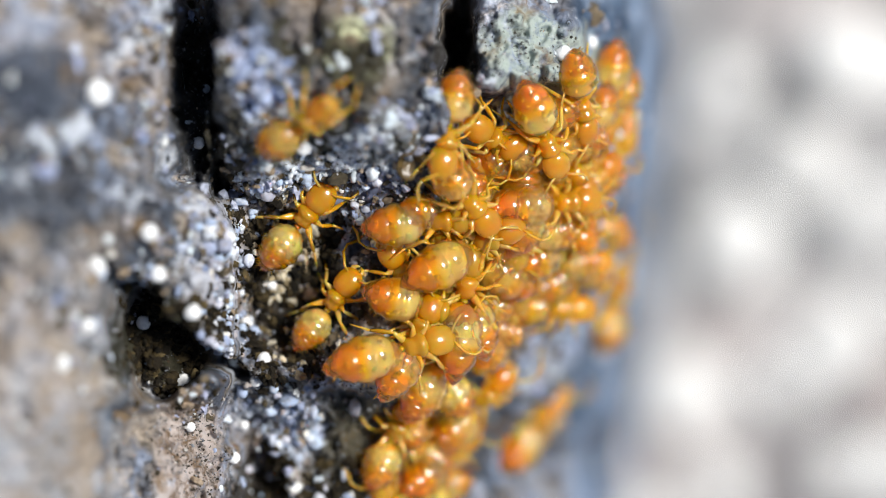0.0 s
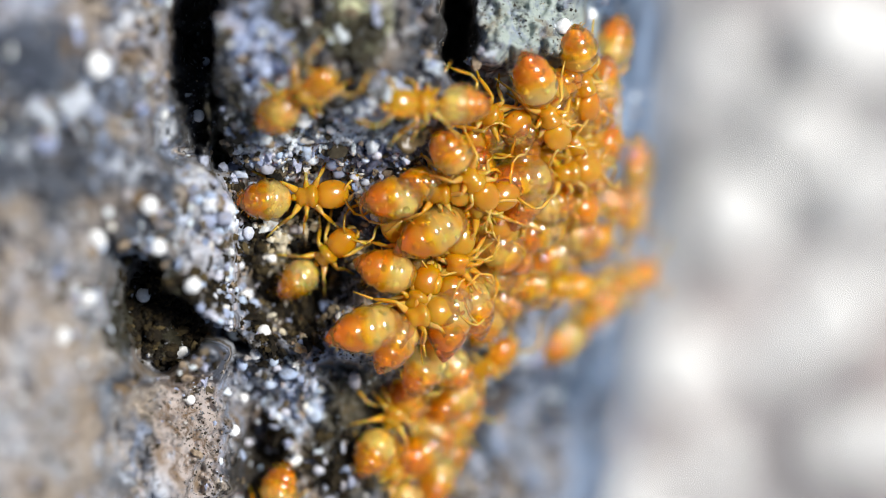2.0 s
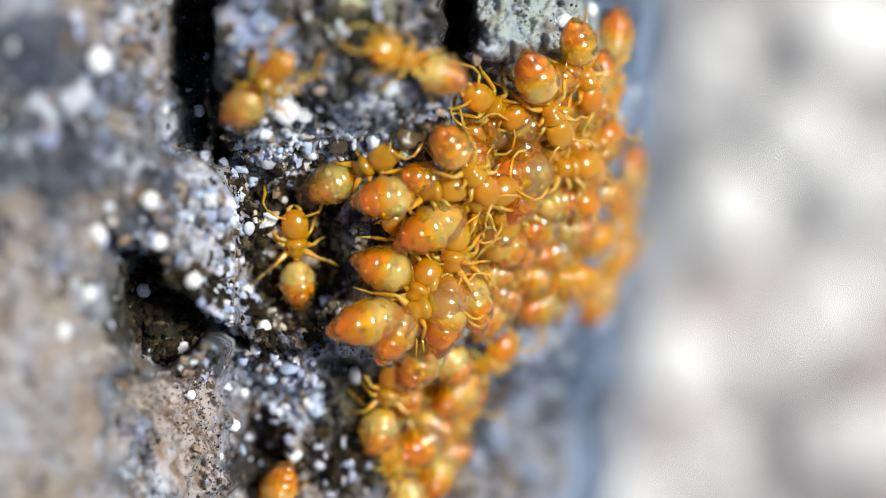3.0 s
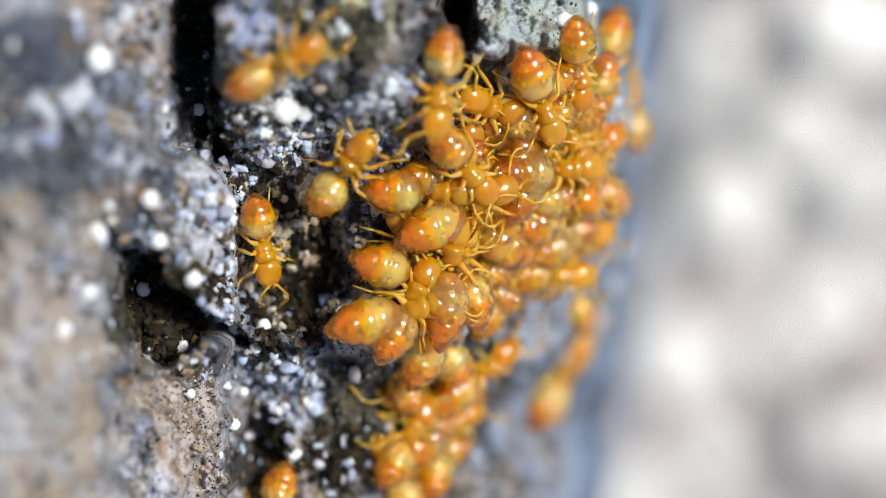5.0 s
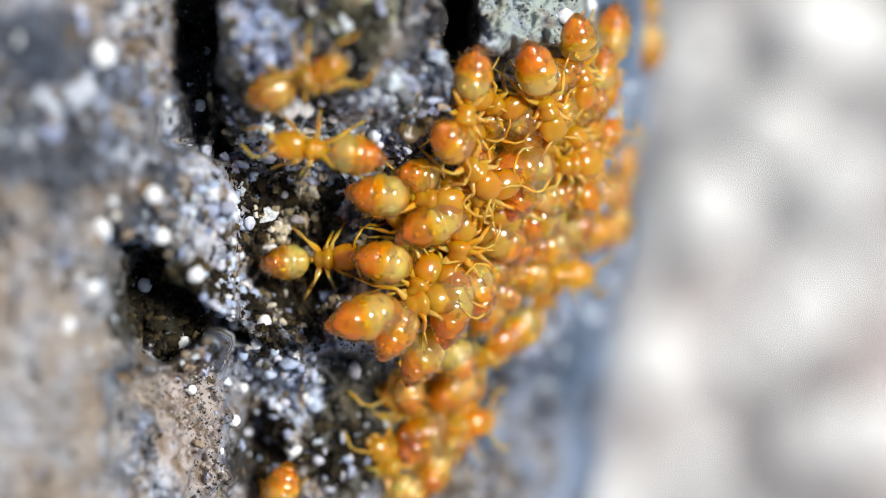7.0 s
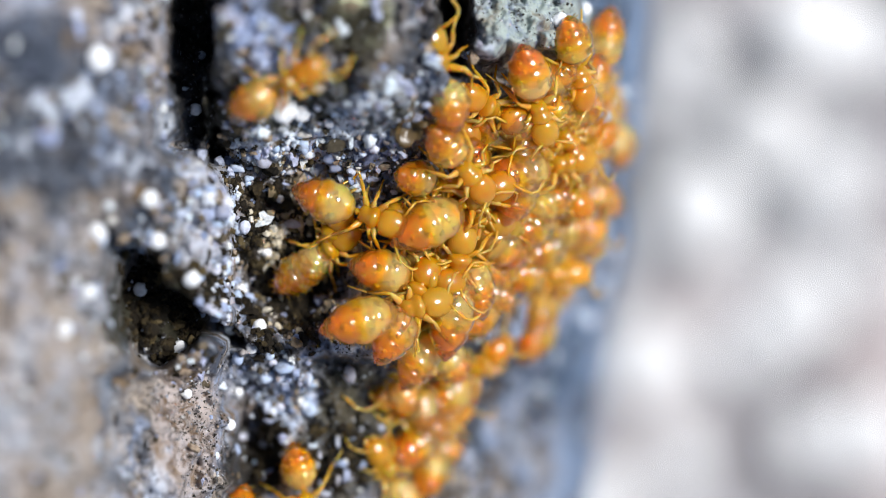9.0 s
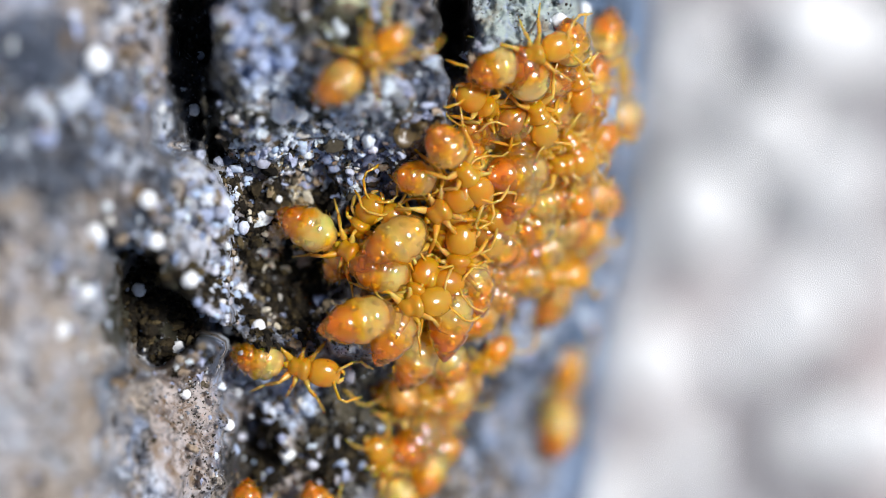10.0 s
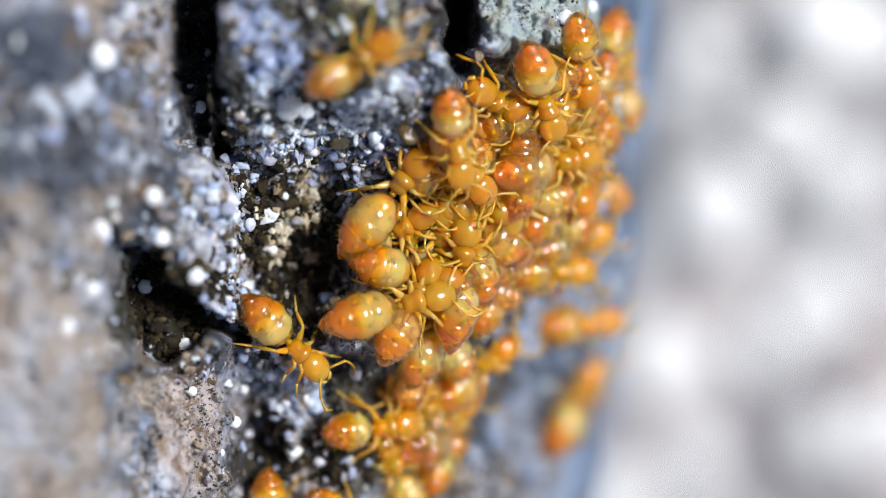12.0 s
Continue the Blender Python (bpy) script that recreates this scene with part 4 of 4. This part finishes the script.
    # its neighbour, head up
    settle(1, [
        (0, crawl(-1.49, -2.89, 62, 0.8, 0.2, 0, 0)),
        (1.5, crawl(-1.58, -2.89, 62, 0.8, 0.2, 0, 0)),
        (3, crawl(-1.60, -2.74, 62, 0.8, 0.2, 0, 0)),
        (6, crawl(-1.62, -2.78, 62, 0.8, 0.2, 0, 0)),
        (9.5, crawl(-1.50, -2.77, 62, 0.8, 0.2, 0, 0)),
        (12, crawl(-1.57, -2.89, 62, 0.8, 0.2, 0, 0)),
    ], 4)
    # ant facing into the cluster
    settle(1, [
        (0, crawl(-1.68, -0.37, -15, 0.8, 0.2, 0, 0)),
        (1.5, crawl(-1.85, -0.31, -15, 0.8, 0.2, 0, 0)),
        (3, crawl(-2.01, -0.44, -18, 0.8, 0.2, 0, 0)),
        (6, crawl(-2.10, -0.35, -15, 0.8, 0.2, 0, 0)),
        (9.5, crawl(-1.96, -0.56, -10, 0.8, 0.2, 0, 0)),
        (12, crawl(-2.16, -0.49, -12, 0.8, 0.2, 0, 0)),
    ], 4)
    # ant that pulls back from the cluster
    settle(2, [
        (0, crawl(-0.26, 0.55, 28, 1.0, 0.2, 0, 0)),
        (1.5, crawl(-0.43, 0.76, 28, 1.0, 0.2, 0, 0)),
        (3, crawl(-0.50, 0.76, 28, 1.0, 0.2, 0, 0)),
        (6, crawl(-0.50, 0.76, 28, 1.0, 0.2, 0, 0)),
        (8, crawl(-0.44, 0.85, 28, 1.0, 0.2, 0, 0)),
        (9.5, crawl(-0.48, 0.82, 30, 1.0, 0.2, 0, 0)),
        (10, crawl(-1.55, 0.20, 35, 1.0, 0.2, 0, 0)),
        (10.5, crawl(-1.79, 0.60, 30, 1.0, 0.2, 0, 0)),
        (11, crawl(-2.20, 0.86, 50, 1.0, 0.2, 0, 0)),
        (11.5, crawl(-2.44, 0.58, 60, 1.0, 0.2, 0, 0)),
        (12, crawl(-2.58, 0.70, 50, 1.0, 0.2, 0, 0)),
    ], 4)
    # ant hanging head up in the cluster
    settle(2, [
        (0, crawl(0.53, -1.98, 82, 1.3, 0.2, 0, 0)),
        (1.5, crawl(0.36, -2.07, 82, 1.3, 0.2, 0, 0)),
        (3, crawl(0.05, -2.19, 82, 1.3, 0.2, 0, 0)),
        (6, crawl(0.15, -1.97, 82, 1.3, 0.2, 0, 0)),
        (9.5, crawl(0.41, -2.32, 82, 1.3, 0.2, 0, 0)),
        (12, crawl(0.39, -2.16, 82, 1.3, 0.2, 0, 0)),
    ], 4)
    # ant behind it
    settle(1, [
        (0, crawl(1.21, -1.52, 105, 1.2, 0.2, 0, 0)),
        (3, crawl(1.03, -1.74, 105, 1.2, 0.2, 0, 0)),
        (6, crawl(1.08, -1.56, 105, 1.2, 0.2, 0, 0)),
        (9.5, crawl(1.24, -1.21, 105, 1.2, 0.2, 0, 0)),
        (12, crawl(1.22, -0.95, 105, 1.2, 0.2, 0, 0)),
    ], 4)
    # ant climbing at the foot
    settle(0, [
        (0, crawl(-2.12, -6.10, 65, 0.4, 0.3, 0, 0)),
        (0.5, crawl(-2.09, -6.44, 68, 0.4, 0.3, 0, 0)),
        (1, crawl(-2.00, -6.45, 60, 0.4, 0.3, 0, 0)),
        (1.5, crawl(-1.98, -6.26, 55, 0.4, 0.3, 0, 0)),
        (2, crawl(-2.35, -6.56, 60, 0.4, 0.3, 0, 0)),
        (2.5, crawl(-2.28, -6.24, 70, 0.4, 0.3, 0, 0)),
        (3, crawl(-2.17, -6.01, 75, 0.4, 0.3, 0, 0)),
        (4, crawl(-1.71, -6.62, 70, 0.4, 0.3, 0, 0)),
        (5, crawl(-1.72, -7.21, 60, 0.4, 0.3, 0, 0)),
        (5.5, crawl(-2.28, -6.44, 80, 0.4, 0.3, 0, 0)),
        (6, crawl(-2.11, -6.76, 35, 0.4, 0.3, 0, 0)),
        (6.5, crawl(-1.46, -6.23, 20, 0.4, 0.3, 0, 0)),
        (7, crawl(-0.83, -6.25, 10, 0.4, 0.3, 0, 0)),
        (8, crawl(-0.67, -5.61, 80, 0.4, 0.3, 0, 0)),
        (9, crawl(-0.52, -5.44, 95, 0.4, 0.3, 0, 0)),
        (10, crawl(-0.48, -6.29, 90, 0.4, 0.3, 0, 0)),
        (11, crawl(-0.42, -6.13, 95, 0.4, 0.3, 0, 0)),
        (12, crawl(-0.51, -6.76, 90, 0.4, 0.3, 0, 0)),
    ], 11)
    # ant at the lower edge
    settle(3, [
        (0, crawl(-5.27, -7.92, -110, 0.2, 0.3, 0, 0)),
        (1, crawl(-5.38, -7.46, -110, 0.2, 0.3, 0, 0)),
        (1.5, crawl(-5.41, -7.32, -110, 0.2, 0.3, 0, 0)),
        (2.5, crawl(-5.34, -7.60, -112, 0.2, 0.3, 0, 0)),
        (4, crawl(-5.33, -7.62, -110, 0.2, 0.3, 0, 0)),
        (5.5, crawl(-5.38, -7.66, -110, 0.2, 0.3, 0, 0)),
        (7, crawl(-5.27, -7.77, -108, 0.2, 0.3, 0, 0)),
        (8, crawl(-5.01, -7.23, -95, 0.2, 0.3, 0, 0)),
        (8.8, crawl(-4.87, -6.42, -80, 0.2, 0.3, 0, 0)),
        (9, crawl(-4.63, -7.00, -78, 0.2, 0.3, 0, 0)),
        (9.5, crawl(-4.29, -7.60, -70, 0.2, 0.3, 0, 0)),
        (10, crawl(-3.98, -8.27, -70, 0.2, 0.3, 0, 0)),
        (11, crawl(-4.10, -8.59, -60, 0.2, 0.3, 0, 0)),
        (12, crawl(-3.91, -8.46, -40, 0.2, 0.3, 0, 0)),
    ], 11)
    # second ant at the lower edge
    settle(3, [
        (0, crawl(-6.75, -8.44, -100, 0.2, 0.3, 0, 0)),
        (8, crawl(-6.52, -9.56, -100, 0.2, 0.3, 0, 0)),
        (9.5, crawl(-6.42, -8.00, -100, 0.2, 0.3, 0, 0)),
        (10, crawl(-6.29, -8.18, -95, 0.2, 0.3, 0, 0)),
        (10.5, crawl(-6.15, -8.18, -95, 0.2, 0.3, 0, 0)),
        (11, crawl(-6.22, -8.12, -95, 0.2, 0.3, 0, 0)),
        (12, crawl(-5.80, -7.94, -92, 0.2, 0.3, 0, 0)),
    ], 11)
    # ant on the shaded slope
    settle(0, [
        (0, crawl(5.69, -1.64, 80, 0)),
        (0.5, crawl(5.53, -1.36, 75, 0)),
        (1, crawl(6.15, -1.25, 60, 0)),
        (1.5, crawl(6.04, -0.56, 70, 0)),
        (2, crawl(5.21, -1.20, 20, 0)),
        (2.5, crawl(5.10, -1.33, 50, 0)),
        (3, crawl(5.15, -1.81, 60, 0)),
        (4, crawl(4.95, -2.23, 90, 0)),
        (5, crawl(4.73, -2.15, 120, 0)),
        (5.5, crawl(4.92, -1.51, 80, 0)),
        (6, crawl(4.48, -1.96, 60, 0)),
        (6.5, crawl(5.54, -0.58, 75, 0)),
        (7, crawl(5.98, 0.82, 80, 0)),
        (8, crawl(4.97, -1.08, 150, 0)),
        (9, crawl(3.50, -2.04, 70, 0)),
        (10, crawl(3.87, -1.85, 60, 0)),
        (11, crawl(3.63, -2.16, 85, 0)),
        (12, crawl(3.87, -2.63, 5, 0)),
    ], 11)
    # ant lower on the slope
    settle(1, [
        (0, crawl(2.49, -5.77, 50, 0)),
        (0.5, crawl(4.49, -4.48, 60, 0)),
        (1, crawl(2.85, -3.03, 10, 0)),
        (1.5, crawl(4.63, -4.18, 60, 0)),
        (2.5, crawl(3.03, -1.76, 10, 0)),
        (4, crawl(3.07, -2.92, 60, 0)),
        (5, crawl(3.55, -5.47, 60, 0)),
        (5.5, crawl(3.05, -3.83, 80, 0)),
        (6, crawl(2.80, -2.28, 90, 0)),
        (6.5, crawl(1.86, -2.46, 60, 0)),
        (7, crawl(2.44, -2.85, 50, 0)),
        (9, crawl(3.32, -2.92, 60, 0)),
        (10, crawl(4.36, -6.42, 80, 0)),
        (11, crawl(4.82, -3.82, 80, 0)),
        (12, crawl(4.21, -6.50, 60, 0)),
    ], 11)
    # ant along the boulder's limb
    settle(0, [
        (0, crawl(6.05, 6.93, -85, 0)),
        (0.5, crawl(6.36, 2.33, -80, 0)),
        (1, crawl(6.60, 3.64, -80, 0)),
        (2, crawl(6.60, 3.48, -90, 0)),
        (3, crawl(6.42, 3.18, -95, 0)),
        (4, crawl(6.41, 3.74, -135, 0)),
        (4.6, crawl(6.40, 3.92, -195, 0)),
        (5, crawl(6.61, 4.22, -260, 0)),
        (5.5, crawl(6.19, 1.18, -255, 0)),
        (6, crawl(6.61, 3.31, -265, 0)),
        (6.5, crawl(6.62, 2.42, -262, 0)),
        (7, crawl(7.24, 7.01, -265, 0)),
        (8, crawl(6.74, 5.87, -260, 0)),
        (9, crawl(6.31, 3.68, -258, 0)),
        (10, crawl(6.55, 4.58, -260, 0)),
        (12, crawl(6.36, 4.86, -262, 0)),
    ], 11)
    rest(1, 2.96, 5.94, -70, 1.4)
    rest(0, 4.82, 4.77, 195, 1.8)
    rest(0, 0.20, 3.57, -50, 1.2)
    rest(1, 2.26, 3.84, -20, 0.25)
    rest(0, 2.72, 4.20, 150, 0.85)
    rest(1, 2.63, 3.34, -100, 0.85)
    rest(2, 2.44, 2.62, 10, 1.05)
    rest(1, 2.57, 1.79, 60, 1.05)
    rest(0, 3.79, 1.81, 200, 1.15)
    rest(2, 2.17, 0.21, 150, 0.65)
    rest(1, 3.03, 0.87, 30, 0.85)
    rest(0, 4.41, 7.02, -80, 1.2)
    rest(0, 5.75, 7.47, 260, 0.6)
    rest(3, 4.27, 3.51, 190, 1.2)
    rest(3, 3.68, 4.05, -120, 0.65)
    rest(3, 1.45, 1.97, 100, 0.25)
    rest(0, 4.81, 2.70, 170, 0.6)
    rest(1, 5.73, 1.89, 150, 0.2)
    rest(1, 3.36, 0.02, 20, 0.05)
    rest(3, 1.80, -0.64, 170, 0)
    rest(0, 2.77, -0.78, 0, 0)
    rest(3, 1.60, 4.10, -45, 0.35)
    rest(3, 1.13, 3.17, -80, 0.4)
    rest(3, -0.45, -0.63, 120, 0.1)
    rest(3, 0.33, 0.20, 60, 0.2)
    rest(0, 0.52, -0.76, 100, 0.3)
    rest(3, -0.91, -1.46, 10, 0)
    rest(1, -0.26, -1.19, 80, 0.3)
    rest(3, -0.81, 2.41, -10, 0.5)
    rest(1, -0.73, -3.67, 62, 0.6)
    rest(0, 0.45, -3.74, 118, 0.7)
    rest(1, 0.27, -4.89, 40, 0.5)
    rest(3, -1.10, -4.89, 110, 0.1)
    rest(3, 0.81, -4.78, 165, 0.1)
    rest(0, -0.27, -5.93, 140, 0.3)
    rest(1, -0.87, -6.56, 35, 0.1)
    rest(3, 0.31, -6.71, 190, 0)
    rest(0, -0.34, -7.66, 75, 0.1)
    rest(3, -1.07, -8.35, 120, 0)
    rest(3, 1.43, -2.23, 60, 0.3)
    rest(0, 2.00, -1.49, 160, 0.1)
    rest(3, 5.35, 6.11, -100, 0.6)
    rest(3, 4.02, 5.78, -140, 1.2)
    rest(1, 4.09, 2.67, 40, 0.65)
    rest(0, 4.54, 0.79, 190, 0.8)
    rest(1, 5.31, 3.68, 200, 0.8)
    rest(3, 3.31, 2.56, -30, 0.65)
    rest(3, 5.12, 0.41, 160, 0.3)
    rest(0, 3.75, 4.87, -60, 1.2)
    set_off()


motions()
